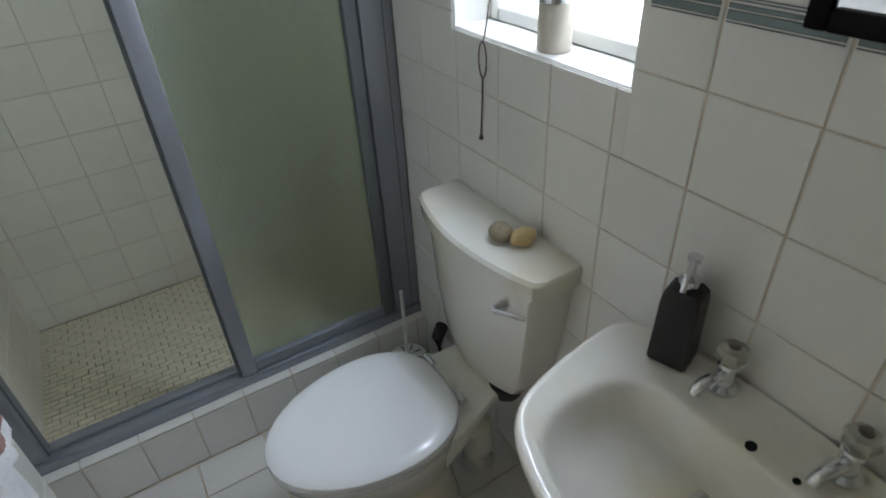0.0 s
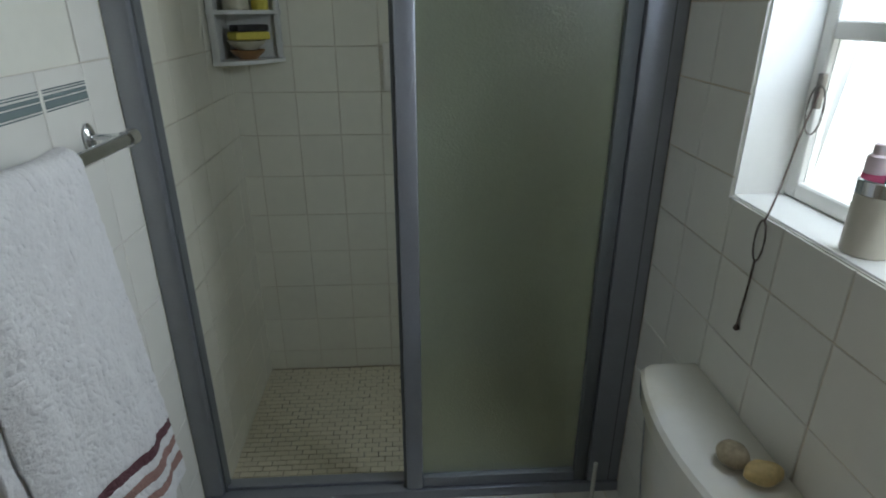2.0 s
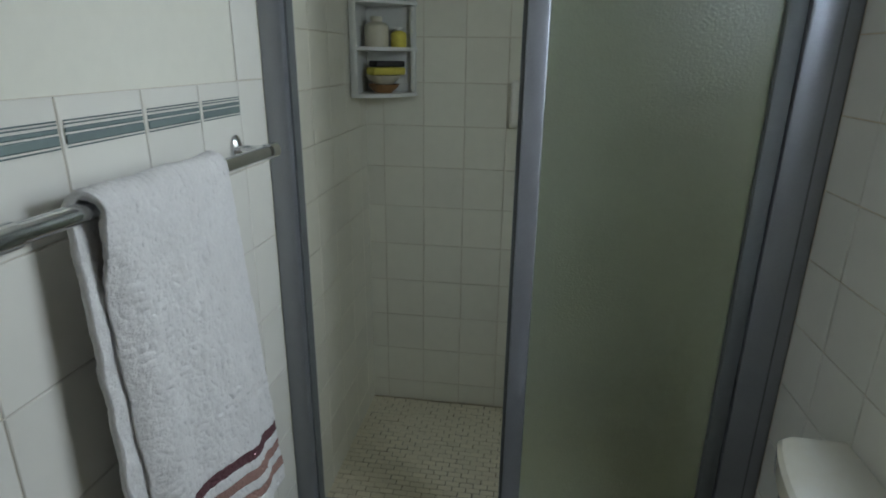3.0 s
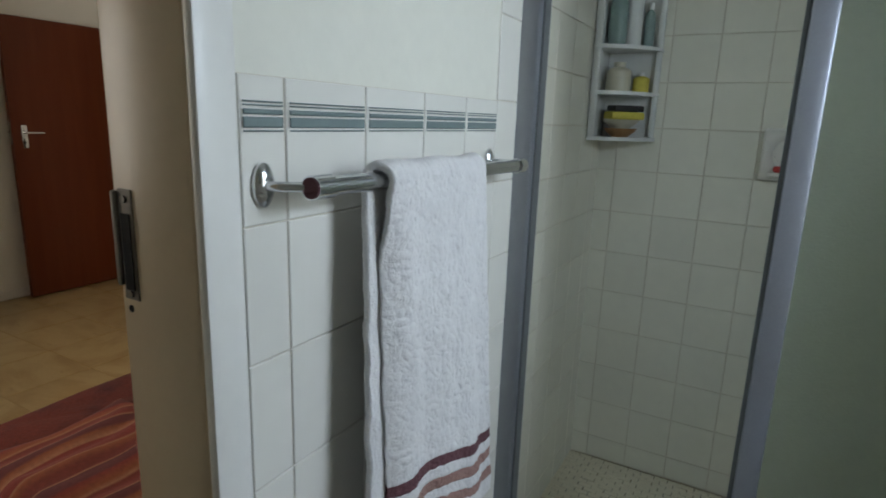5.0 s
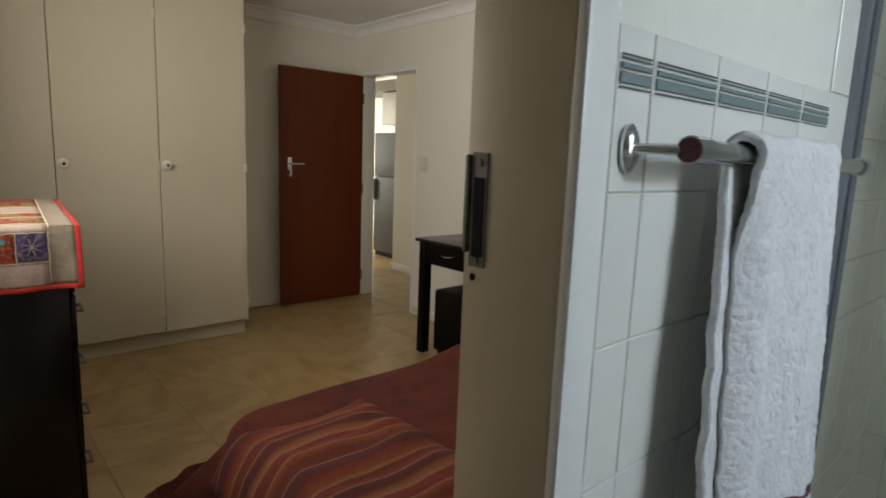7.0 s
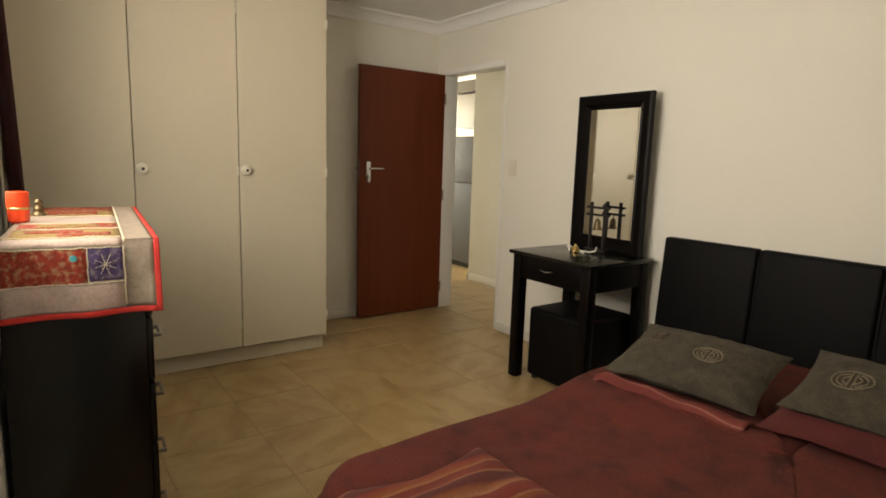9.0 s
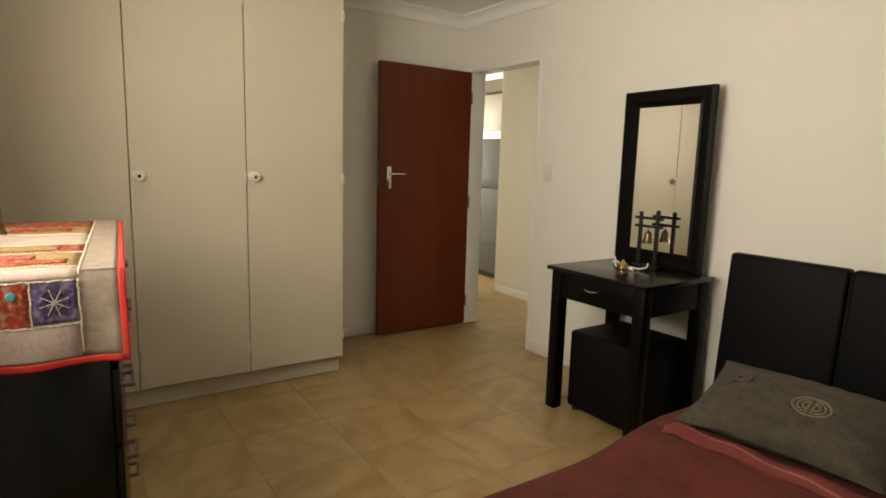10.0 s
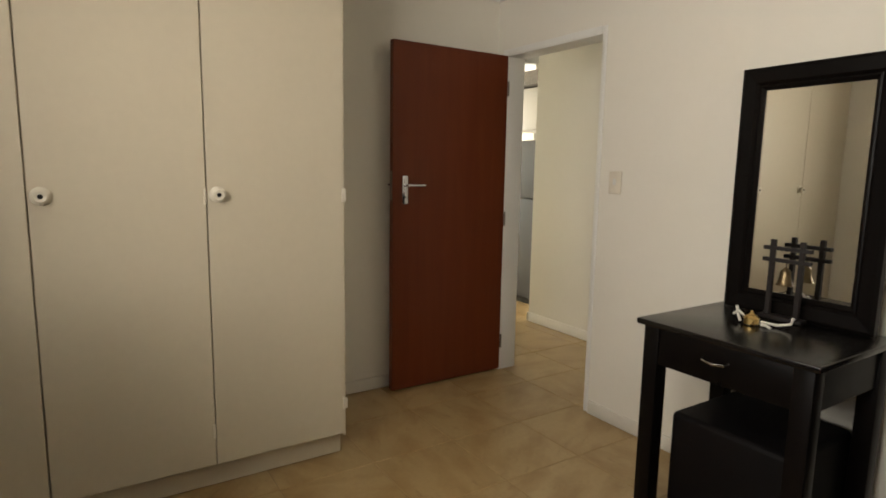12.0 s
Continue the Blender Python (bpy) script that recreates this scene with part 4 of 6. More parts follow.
# things on the window sill
mug = thing("toothbrush_holder", (0.862, 0.945, 1.2335), "cream ceramic toothbrush holder with a steel rim on the window sill", "toothbrush holder")
CU = (0.850, 0.932)
part("cup", lathe(nb(), [(0.031, 0.0), (0.033, 0.004), (0.0325, 0.088), (0.030, 0.089)], (*CU, 1.2335), 32), "cup", mug)
part("rim", lathe(nb(), [(0.0335, 0.0), (0.0335, 0.019), (0.031, 0.021), (0.029, 0.019), (0.029, 0.004)], (*CU, 1.3230), 32), "chrome", mug, "brushed steel rim")


def toothbrush(dx, dy, mat, label, lx, ly):
    base = Vector((CU[0] + dx * 0.3, CU[1] + dy * 0.3, 1.330))
    top = Vector((CU[0] + lx, CU[1] + ly, 1.408))
    t = thing("toothbrush", base, label, "toothbrush")
    part("handle", tube(nb(), [base, base.lerp(top, 0.5), base.lerp(top, 0.85), top], 0.0042, 8), mat, t)
    d = (top - base).normalized()
    part("head", tube(nb(), [top - d * 0.022, top, top + d * 0.01], 0.0062, 8), mat, t)
    bm = nb()
    box(bm, -0.004, 0.004, -0.010, -0.003, -0.014, 0.014, m=Matrix.Translation(top - d * 0.004))
    part("bristles", bm, "white_plastic", t)


toothbrush(0.0, 0.010, "toothbrush_green", "green toothbrush standing in the cream holder", 0.006, 0.006)
toothbrush(0.012, -0.004, "toothbrush_black", "black toothbrush standing in the cream holder", 0.014, -0.016)
toothbrush(-0.004, -0.016, "toothbrush_blue", "blue toothbrush leaning in the cream holder", 0.004, -0.052)
paste = thing("toothpaste_tube", (0.855, 0.950, 1.345), "pale toothpaste tube standing in the cream holder", "toothpaste")
bm = nb()
lathe(bm, [(0.013, 0.0), (0.015, 0.024), (0.0145, 0.048), (0.010, 0.051), (0.010, 0.064), (0.008, 0.066)], (0.841, 0.944, 1.326), 18)
part("tube", bm, "tube", paste)
part("print_band", lathe(nb(), [(0.0150, 0.0), (0.0156, 0.012), (0.0145, 0.0122)], (0.841, 0.944, 1.338), 18), "pink", paste)

cord = thing("blind_cord", (0.79, 1.16, 1.2), "brown window cord looped and hanging from a stay hook", "cord")
pts = [(0.895, 1.172, 1.43), (0.86, 1.145, 1.36), (0.82, 1.108, 1.27), (0.799, 1.090, 1.238), (0.796, 1.092, 1.225)]
part("cord", tube(nb(), pts, 0.0018, 6), "cord", cord)
loop = [(0.796, 1.094 + 0.014 * math.sin(2 * math.pi * k / 20), 1.187 + 0.038 * math.cos(2 * math.pi * k / 20)) for k in range(21)]
part("loop", tube(nb(), loop, 0.0018, 6), "cord", cord)
part("tail", tube(nb(), [(0.796, 1.094, 1.150), (0.797, 1.097, 1.10), (0.797, 1.101, 1.05), (0.797, 1.104, 1.010)], 0.0022, 6), "cord", cord)
part("tassel", lathe(nb(), [(0.003, 0), (0.006, 0.004), (0.003, 0.012)], (0.797, 1.104, 1.000), 10), "cord", cord)
stay = thing("window_catch", (0.9, 1.185, 1.42), "steel window catch with a wire ring", "window catch")
part("catch", box(nb(), 0.893, 0.9045, 1.170, 1.184, 1.40, 1.46, 0.003), "steel", stay)
part("ring", tube(nb(), [(0.888, 1.163 + 0.022 * math.sin(2 * math.pi * k / 20), 1.40 + 0.042 * math.cos(2 * math.pi * k / 20)) for k in range(21)], 0.0018, 6), "steel", stay)

# ---- towel rail and towel ----
RX, RZ = -0.298, 1.361
rail = thing("towel_rail", (WEST, 0.9, RZ), "chrome towel rail fixed to the tiled wall", "towel rail")
part("bar", cyl(nb(), (RX, 0.642, RZ), (RX, 1.220, RZ - 0.006), 0.0115, seg=24), "chrome", rail)
part("end_cap", cyl(nb(), (RX, 0.628, RZ), (RX, 0.658, RZ), 0.0140, seg=24), "chrome", rail)
part("end_cap", cyl(nb(), (RX, 1.206, RZ - 0.006), (RX, 1.234, RZ - 0.006), 0.0145, seg=24), "chrome", rail)
# brown disc that paints the dark reflection in the bar's end
part("end_reflection", cyl(nb(), (RX, 0.6262, RZ), (RX, 0.6278, RZ), 0.0118, seg=24), "towel_band", rail)
for y in (0.612, 1.196):
    mount = part("mount", lathe(nb(), [(0.0145, 0.0), (0.0145, 0.003), (0.012, 0.006), (0.007, 0.009)], (0, 0, 0), 28), "chrome", rail)
    for v in mount.data.vertices:
        v.co = Vector((WEST + 0.0065 + v.co.z, y + v.co.x, RZ + v.co.y * 1.7))
    part("arm", tube(nb(), [(WEST + 0.012, y, RZ), (WEST + 0.035, y + 0.004, RZ), (RX - 0.006, y + 0.024 if y < 1 else y + 0.006, RZ)], 0.0058, 14), "chrome", mount)

towel = thing("towel", (RX, 0.85, RZ), "white terry towel with plum bands hung over the rail", "towel")


def fold(y, seed, amp):
    return amp * (math.sin(y * 27 + seed) + 0.22 * math.sin(y * 71 + 2 * seed))


def pile(y, z):
    """Tufts of the looped pile."""
    return 0.0030 * abs(noise.noise(Vector((y * 80, z * 70, 7)))) + 0.0011 * noise.noise(Vector((y * 190, z * 170, 1)))


def towel_sheet(y_top, y_low, x_top, x_low, z_low, amp, back=False):
    """One hanging side of the towel, with folds that open downwards."""
    def fn(u, v):
        s = u
        y = (y_top[0] + (y_low[0] - y_top[0]) * s) * (1 - v) + (y_top[1] + (y_low[1] - y_top[1]) * s) * v
        z = RZ + (z_low - RZ) * s
        x = x_top + (x_low - x_top) * s + fold(v * 0.32, 1.0 if back else 2.4, amp) * (0.15 + 0.85 * s) + 0.003 * noise.noise(Vector((y * 34, z * 24, 3))) + pile(y, z)
        x -= 0.0 if back else 0.026 * max(0.0, 1 - v * 6) ** 2 * min(1.0, s * 5)
        return (x, y, z + 0.055 * s * (1 - v) + 0.012 * s * math.sin(v * 5))
    return fn


LOW = 0.745
front_fn = towel_sheet((0.752, 1.018), (0.758, 1.085), RX + 0.020, RX + 0.040, LOW, 0.010)
back_fn = towel_sheet((0.738, 1.010), (0.716, 1.05), RX - 0.012, RX + 0.016, 0.60, 0.003, True)


def terry(name, u0, u1, fn, mat, nu, parent, label=""):
    ob = part(name, grid(nb(), nu, 150, lambda u, v: fn(u0 + (u1 - u0) * u, v)), mat, parent, label)
    so = ob.modifiers.new("thick", "SOLIDIFY")
    so.thickness, so.offset = 0.010, 0.0
    return ob


def over(u, v):
    """The fold over the bar, from the back to the front."""
    a = math.pi * (1 - u)
    p = front_fn(0.0, v)
    y0 = 0.738 + 0.014 * u
    return (RX + 0.003 + 0.017 * math.cos(a) + (p[0] - RX - 0.020) * u, y0 + (1.010 + 0.008 * u - y0) * v, RZ + 0.018 * math.sin(a) + pile(v * 0.27, u * 0.05) * math.sin(a) + 0.0015 * math.sin(v * 14) * math.sin(a))


def fold_and_front(u, v):
    return over(u / 0.12, v) if u < 0.12 else front_fn((u - 0.12) / 0.88 * 0.775, v)


BANDS = [(0.775, 0.808, "towel_band"), (0.808, 0.842, "towel"), (0.842, 0.876, "towel_band_light"), (0.876, 0.910, "towel"), (0.910, 0.942, "towel_band_light"), (0.942, 1.0, "towel")]
for u0, u1, mat in BANDS:
    terry("front_side" if mat == "towel" else "woven_band", u0, u1, front_fn, mat, max(6, int((u1 - u0) * 220)), towel, "" if mat == "towel" else "plum woven band")
terry("front_side", 0.0, 1.0, fold_and_front, "towel", 220, towel)
terry("back_side", 0.0, 1.0, back_fn, "towel", 150, towel)


# ---- shower corner shelf ----
shelf = thing("corner_shelf", (-0.40, 2.33, 1.385), "white three-tier corner shelf holding bottles, a sponge and bowls", "corner shelf")
SCX, SCY = SH_WEST + 0.008, NORTH - 0.008
CORNER = [(SCX, SCY), (SCX, SCY - 0.195), (SCX + 0.035, SCY - 0.195), (SCX + 0.078, SCY - 0.176), (SCX + 0.118, SCY - 0.147), (SCX + 0.150, SCY - 0.112), (SCX + 0.178, SCY - 0.072), (SCX + 0.195, SCY - 0.035), (SCX + 0.195, SCY)]
for z in (1.385, 1.540, 1.690, 1.98):
    bm = nb()
    loft(bm, [[(x, y, z + dz) for x, y in CORNER] for dz in (0.0, 0.012)])
    part("shelf_board", bm, "white_plastic", shelf)
part("side_panel", box(nb(), SCX + 0.0005, SCX + 0.006, SCY - 0.190, SCY - 0.001, 1.3975, 1.9795), "white_plastic", shelf)
part("side_panel", box(nb(), SCX + 0.007, SCX + 0.190, SCY - 0.006, SCY - 0.0005, 1.3975, 1.9795), "white_plastic", shelf)
for x, y in ((SCX + 0.018, SCY - 0.186), (SCX + 0.186, SCY - 0.022)):
    part("front_post", box(nb(), x - 0.012, x + 0.006, y - 0.006, y + 0.012, 1.3975, 1.9795, 0.002), "white_plastic", shelf)


def bottle(x, y, z, r, h, mat, label, cap="white_plastic"):
    b = thing("bottle", (x, y, z), label, "bottle")
    part("body", lathe(nb(), [(r * 0.92, 0.0), (r, 0.004), (r, h * 0.68), (r * 0.75, h * 0.78), (r * 0.42, h * 0.82), (r * 0.42, h * 0.84)], (x, y, z), 22), mat, b)
    part("cap", lathe(nb(), [(r * 0.5, 0.0), (r * 0.5, h * 0.14), (r * 0.4, h * 0.15)], (x, y, z + h * 0.845), 18), cap, b)


bottle(-0.392, 2.285, 1.7025, 0.030, 0.21, "bottle_green", "grey-green shampoo bottle on the corner shelf")
bottle(-0.345, 2.318, 1.7025, 0.028, 0.23, "white_plastic", "white shower gel bottle on the corner shelf")
bottle(-0.298, 2.345, 1.7025, 0.018, 0.15, "bottle_green", "small grey-green bottle on the corner shelf")
bottle(-0.372, 2.282, 1.5525, 0.042, 0.100, "bottle_cream", "squat cream pot on the corner shelf", "bottle_cream")
bottle(-0.303, 2.325, 1.5525, 0.028, 0.066, "yellow", "small yellow jar on the corner shelf", "white_plastic")
for z, r, mat, label in ((1.3975, 0.058, "bowl_brown", "brown glazed bowl on the corner shelf"), (1.4275, 0.064, "bottle_cream", "tan bowl stacked on the corner shelf")):
    tagged(part("bowl", lathe(nb(), [(r * 0.5, 0.0), (r * 0.55, 0.004), (r * 0.85, 0.018), (r, 0.030), (r * 0.95, 0.030), (r * 0.7, 0.014), (r * 0.4, 0.008)], (-0.352, 2.290, z), 28), mat), label, "bowl")
tagged(part("sponge", box(nb(), -0.064, 0.064, -0.032, 0.032, 1.4585, 1.4845, 0.006, m=Matrix.Translation((-0.345, 2.300, 0)) @ Matrix.Rotation(radians(42), 4, "Z")), "yellow"), "yellow sponge lying on the stacked bowls", "sponge")
tagged(part("scrub_pad", box(nb(), -0.058, 0.058, -0.030, 0.030, 1.4855, 1.5065, 0.005, m=Matrix.Translation((-0.342, 2.302, 0)) @ Matrix.Rotation(radians(44), 4, "Z")), "dark_rubber"), "dark scrubbing pad lying on the sponge", "scrub pad")

# soap dish on the shower's back wall
DX0, DX1, DZ0, DZ1 = 0.100, 0.262, 1.277, 1.446
dish = thing("soap_dish", (0.18, NORTH, 1.36), "white ceramic soap dish set into the shower wall", "soap dish")


def arch(inset, depth, n=10):
    """A ring round the dish's hollow, with rounded corners."""
    x0, x1, z0, z1, rad = DX0 + inset, DX1 - inset, DZ0 + inset, DZ1 - inset, 0.012 + inset * 1.3
    pts = []
    for cx, cz, a0 in ((x1 - rad, z1 - rad, 0), (x0 + rad, z1 - rad, 90), (x0 + rad, z0 + rad, 180), (x1 - rad, z0 + rad, 270)):
        pts += [(cx + rad * math.cos(radians(a0 + 90 * k / n)), NORTH - 0.006 - depth, cz + rad * math.sin(radians(a0 + 90 * k / n))) for k in range(n + 1)]
    return pts


bm = nb()
loft(bm, [arch(0.0, 0.0), arch(0.0, 0.018), arch(0.006, 0.024), arch(0.018, 0.024), arch(0.026, 0.018), arch(0.032, 0.003)])
part("dish", bm, "ceramic", dish)
part("tray", box(nb(), DX0 + 0.026, DX1 - 0.026, NORTH - 0.062, NORTH - 0.012, DZ0 + 0.014, DZ0 + 0.028, 0.006, 3), "ceramic", dish)
tagged(part("soap_bar", box(nb(), DX0 + 0.04, DX0 + 0.115, NORTH - 0.056, NORTH - 0.020, DZ0 + 0.0285, DZ0 + 0.048, 0.008, 3), "red_soap"), "red soap bar lying in the ceramic dish", "soap")

# ---- bedroom: wardrobe ----
WX = -4.037
DOORS = (1.752, 1.186, 0.620, 0.054)
wardrobe = thing("wardrobe", (WX - 0.3, 0.9, 0), "cream painted built-in wardrobe with three tall closed doors", "wardrobe")
bm = nb()
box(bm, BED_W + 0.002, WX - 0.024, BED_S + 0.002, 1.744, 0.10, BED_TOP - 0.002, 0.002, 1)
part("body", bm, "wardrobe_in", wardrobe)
part("side_panel", box(nb(), BED_W + 0.016, WX - 0.003, 1.7445, 1.756, 0.100, BED_TOP - 0.002, 0.002, 1), "wardrobe", wardrobe)
part("plinth", box(nb(), BED_W + 0.02, WX - 0.055, BED_S + 0.002, 1.750, 0.0, 0.099, 0.002, 1), "wardrobe", wardrobe)
for y1, y0 in zip(DOORS, DOORS[1:]):
    d = part("door", box(nb(), WX - 0.022, WX, y0 + 0.0025, y1 - 0.0025, 0.113, BED_TOP - 0.03, 0.002, 1), "wardrobe", wardrobe)
    if y0 < 0.1:
        continue
    bm = nb()
    for v in lathe(bm, [(0.030, 0.0), (0.032, 0.003), (0.029, 0.006), (0.015, 0.009), (0.015, 0.016), (0.023, 0.022), (0.024, 0.032), (0.018, 0.036), (0.012, 0.0335)], (0, 0, 0), 24).verts:
        v.co = Vector((WX + 0.0003 + v.co.z, y0 + 0.040 + v.co.x, 1.222 + v.co.y))
    kn = part("knob", bm, "knob", d, "round cream knob with a key lock")
    part("lock", cyl(nb(), (WX + 0.0342, y0 + 0.040, 1.222), (WX + 0.0358, y0 + 0.040, 1.222), 0.0085, seg=14), "void", kn)
    for z in (0.26, 1.215, 2.15):
        part("hinge", box(nb(), WX + 0.0003, WX + 0.006, y1 - 0.012, y1 - 0.001, z - 0.03, z + 0.03, 0.002), "knob", d)
for z in (0.26, 1.215, 2.15):
    part("hinge", box(nb(), WX - 0.002, WX + 0.006, 1.7502, 1.762, z - 0.025, z + 0.025, 0.002), "knob", wardrobe)

# ---- chest of drawers ----
CR = Matrix.Translation((-2.275, 0.415, -0.012)) @ Matrix.Rotation(radians(-4.5), 4, "Z")
# in the chest's own frame: x from -1.05 to 0, y from -0.335 to 0, drawers to +y


def cbox(x0, x1, y0, y1, z0, z1, bevel=0.0, seg=2, bm=None):
    return box(bm or nb(), x0, x1, y0, y1, z0, z1, bevel, seg, CR)


chest = thing("chest_of_drawers", CR @ Vector((-0.41, -0.17, 0)), "black stained wooden chest of drawers under a patchwork cloth", "chest of drawers")
part("body", cbox(-1.045, -0.005, -0.355, -0.015, 0.052, 1.055, 0.003), "black_lacquer", chest)
part("plinth", cbox(-1.035, -0.015, -0.345, -0.03, 0.0125, 0.0518), "black_lacquer", chest)
part("top", cbox(-1.07, 0.012, -0.358, 0.014, 1.056, 1.082, 0.004), "black_lacquer", chest)
for k in range(5):
    z0 = 0.065 + k * 0.197
    dr = part("drawer", cbox(-1.03, -0.02, -0.0145, 0.004, z0, z0 + 0.185, 0.003), "black_lacquer", chest)
    for x in (-0.85, -0.19):
        bm = nb()
        for h0, h1 in ((-0.050, -0.040), (0.040, 0.050)):
            cbox(x + h0, x + h1, 0.0042, 0.036, z0 + 0.094, z0 + 0.106, 0.002, 1, bm)
        cbox(x - 0.0398, x + 0.0398, 0.027, 0.036, z0 + 0.094, z0 + 0.106, 0.002, 1, bm)
        part("handle", bm, "steel", dr, "brushed steel handle")

runner = thing("patchwork_cloth", CR @ Vector((-0.4, -0.15, 1.083)), "embroidered patchwork cloth with red border over the chest", "tablecloth")
TOPZ = 1.0865


def cloth_point(s, y, lift=0.0):
    """A point of the cloth: s runs along the top from the far end and then down the near side."""
    top_len = 1.03 + 0.020
    wave = 0.0025 * noise.noise(Vector((s * 16, y * 18, 0)))
    if s < top_len:
        p = Vector((-1.03 + s, y, TOPZ + wave + lift))
    elif s < top_len + 0.014:
        a = (s - top_len) / 0.014 * math.pi / 2
        p = Vector((0.020 + (0.009 + lift) * math.sin(a), y, TOPZ - 0.009 + (0.009 + lift) * math.cos(a)))
    else:
        d = s - top_len - 0.014
        p = Vector((0.029 + lift + 0.010 * math.sin(y * 30) * min(d / 0.15, 1) + 2 * wave, y + 0.012 * d, TOPZ - 0.009 - d))
    return CR @ p


def patch(name, s0, s1, y0, y1, mat, lift=0.0, label="", nu=14, nv=12):
    ob = part(name, grid(nb(), nu, nv, lambda u, v: cloth_point(s0 + (s1 - s0) * u, y0 + (y1 - y0) * v, lift)), mat, runner, label)
    so = ob.modifiers.new("thick", "SOLIDIFY")
    so.thickness, so.offset = 0.002, 0.0
    return ob


S1 = 1.064
LEN = S1 + 0.185
Y0, Y1 = -0.350, 0.012
patch("backing", 0.0, LEN, Y0, Y1, "cloth_grey", 0.0, nu=70, nv=24)
patch("border", 0.0, LEN + 0.014, Y1 - 0.001, Y1 + 0.014, "cloth_red", 0.0015, "bright red border", 60, 3)
patch("border", LEN - 0.002, LEN + 0.014, Y0, Y1, "cloth_red", 0.003, "bright red border", 3, 24)
patch("edge_panel", 0.0, S1 - 0.01, Y1 - 0.075, Y1 - 0.002, "cloth_grey", 0.003, nu=50, nv=8)
for s0, s1, mat in ((0.02, 0.19, "cloth_orange"), (0.20, 0.41, "cloth_yellow"), (0.42, 0.64, "cloth_white"), (0.65, 0.80, "cloth_orange"), (0.81, 1.01, "cloth_yellow")):
    patch("patch", s0, s1, -0.33, -0.066, mat, 0.003)
for s0, s1, y0, y1, mat in ((0.84, 0.90, -0.30, -0.16, "cloth_orange"), (0.91, 0.965, -0.22, -0.09, "cloth_orange"), (0.69, 0.75, -0.28, -0.12, "cloth_yellow"), (0.25, 0.33, -0.28, -0.12, "cloth_orange")):
    patch("applique", s0, s1, y0, y1, mat, 0.0055)
patch("patch", 1.015, S1 + 0.004, -0.345, -0.066, "cloth_white", 0.003)
patch("patch", S1 + 0.010, S1 + 0.100, -0.150, -0.068, "cloth_purple", 0.004)
patch("patch", S1 + 0.010, S1 + 0.105, -0.345, -0.152, "cloth_orange", 0.004)
patch("patch", S1 + 0.108, LEN - 0.004, -0.345, -0.066, "cloth_white", 0.003)
STITCH_RNG = random.Random(12)
for s0, y0, s1, y1 in ((S1 + 0.006, -0.064, LEN - 0.006, -0.064), (0.02, -0.062, S1, -0.062), (S1 + 0.105, -0.345, S1 + 0.105, -0.066), (S1 + 0.008, -0.345, S1 + 0.008, -0.066), (S1 + 0.01, -0.151, S1 + 0.105, -0.151), (0.645, -0.33, 0.645, -0.066), (0.415, -0.33, 0.415, -0.066), (0.805, -0.33, 0.805, -0.066), (1.012, -0.345, 1.012, -0.066)):
    span = math.hypot(s1 - s0, y1 - y0)
    ds, dy = (s1 - s0) / span, (y1 - y0) / span
    bm, k = nb(), 0.0
    while k < span - 0.008:
        n = STITCH_RNG.uniform(0.006, 0.011)
        w = STITCH_RNG.uniform(-0.0012, 0.0012)
        tube(bm, [cloth_point(s0 + ds * (k + n * f) + dy * w, y0 + dy * (k + n * f) + ds * w, lift) for f, lift in ((0, 0.004), (0.3, 0.0065), (0.7, 0.0065), (1, 0.004))], 0.0019, 6)
        k += n + STITCH_RNG.uniform(0.001, 0.003)
    part("stitching", bm, "stitch", runner)
for k in range(8):
    a = k * math.pi / 4 + 0.3
    cs, cy = S1 + 0.055, -0.109
    part("embroidery", tube(nb(), [cloth_point(cs + f * 0.030 * math.cos(a), cy + f * 0.028 * math.sin(a), 0.006) for f in (0.05, 0.35, 0.7, 1.0)], 0.0009, 6), "stitch", runner)
    petal = [cloth_point(cs + 0.022 * math.cos(a + 0.39) + 0.007 * math.cos(i * math.pi / 5), cy + 0.020 * math.sin(a + 0.39) + 0.006 * math.sin(i * math.pi / 5), 0.0062) for i in range(11)]
    part("petal", tube(nb(), petal, 0.0016, 6), "cloth_purple", runner)
bm = nb()
c0 = cloth_point(S1 + 0.035, -0.182, 0.006)
cyl(bm, c0, c0 + Vector((0.004, 0, 0)), 0.009, 0.007, seg=20)
part("stone", bm, "turquoise", runner, "turquoise stone")

can = thing("candle_glass", CR @ Vector((-0.46, -0.338, 1.09)), "orange-red candle glass on the patchwork cloth", "candle")
c1 = CR @ Vector((-0.46, -0.338, 1.0905))
part("glass", lathe(nb(), [(0.024, 0.0), (0.029, 0.006), (0.031, 0.05), (0.031, 0.098), (0.027, 0.100)], c1, 28), "candle", can)
part("rim", lathe(nb(), [(0.0312, 0.0), (0.033, 0.004), (0.0312, 0.008)], c1 + Vector((0, 0, 0.042)), 28), "brass", can)
c2 = CR @ Vector((-0.66, -0.298, 1.0905))
figure = thing("ornament", c2, "small dark brass ornament on the patchwork cloth", "ornament")
part("body", lathe(nb(), [(0.020, 0.0), (0.022, 0.006), (0.014, 0.016), (0.017, 0.028), (0.012, 0.040), (0.014, 0.050), (0.007, 0.060)], c2, 20), "bronze", figure)

# curtain at the bedroom window, window frame


def curtain_fn(u, v):
    x = -3.74 + 0.32 * u
    y = BED_S + 0.026 + 0.058 * (1 - v) + 0.020 * math.sin(u * 34) + 0.010 * math.sin(u * 71 + v * 2)
    return (x, y, 0.25 + 1.95 * v)


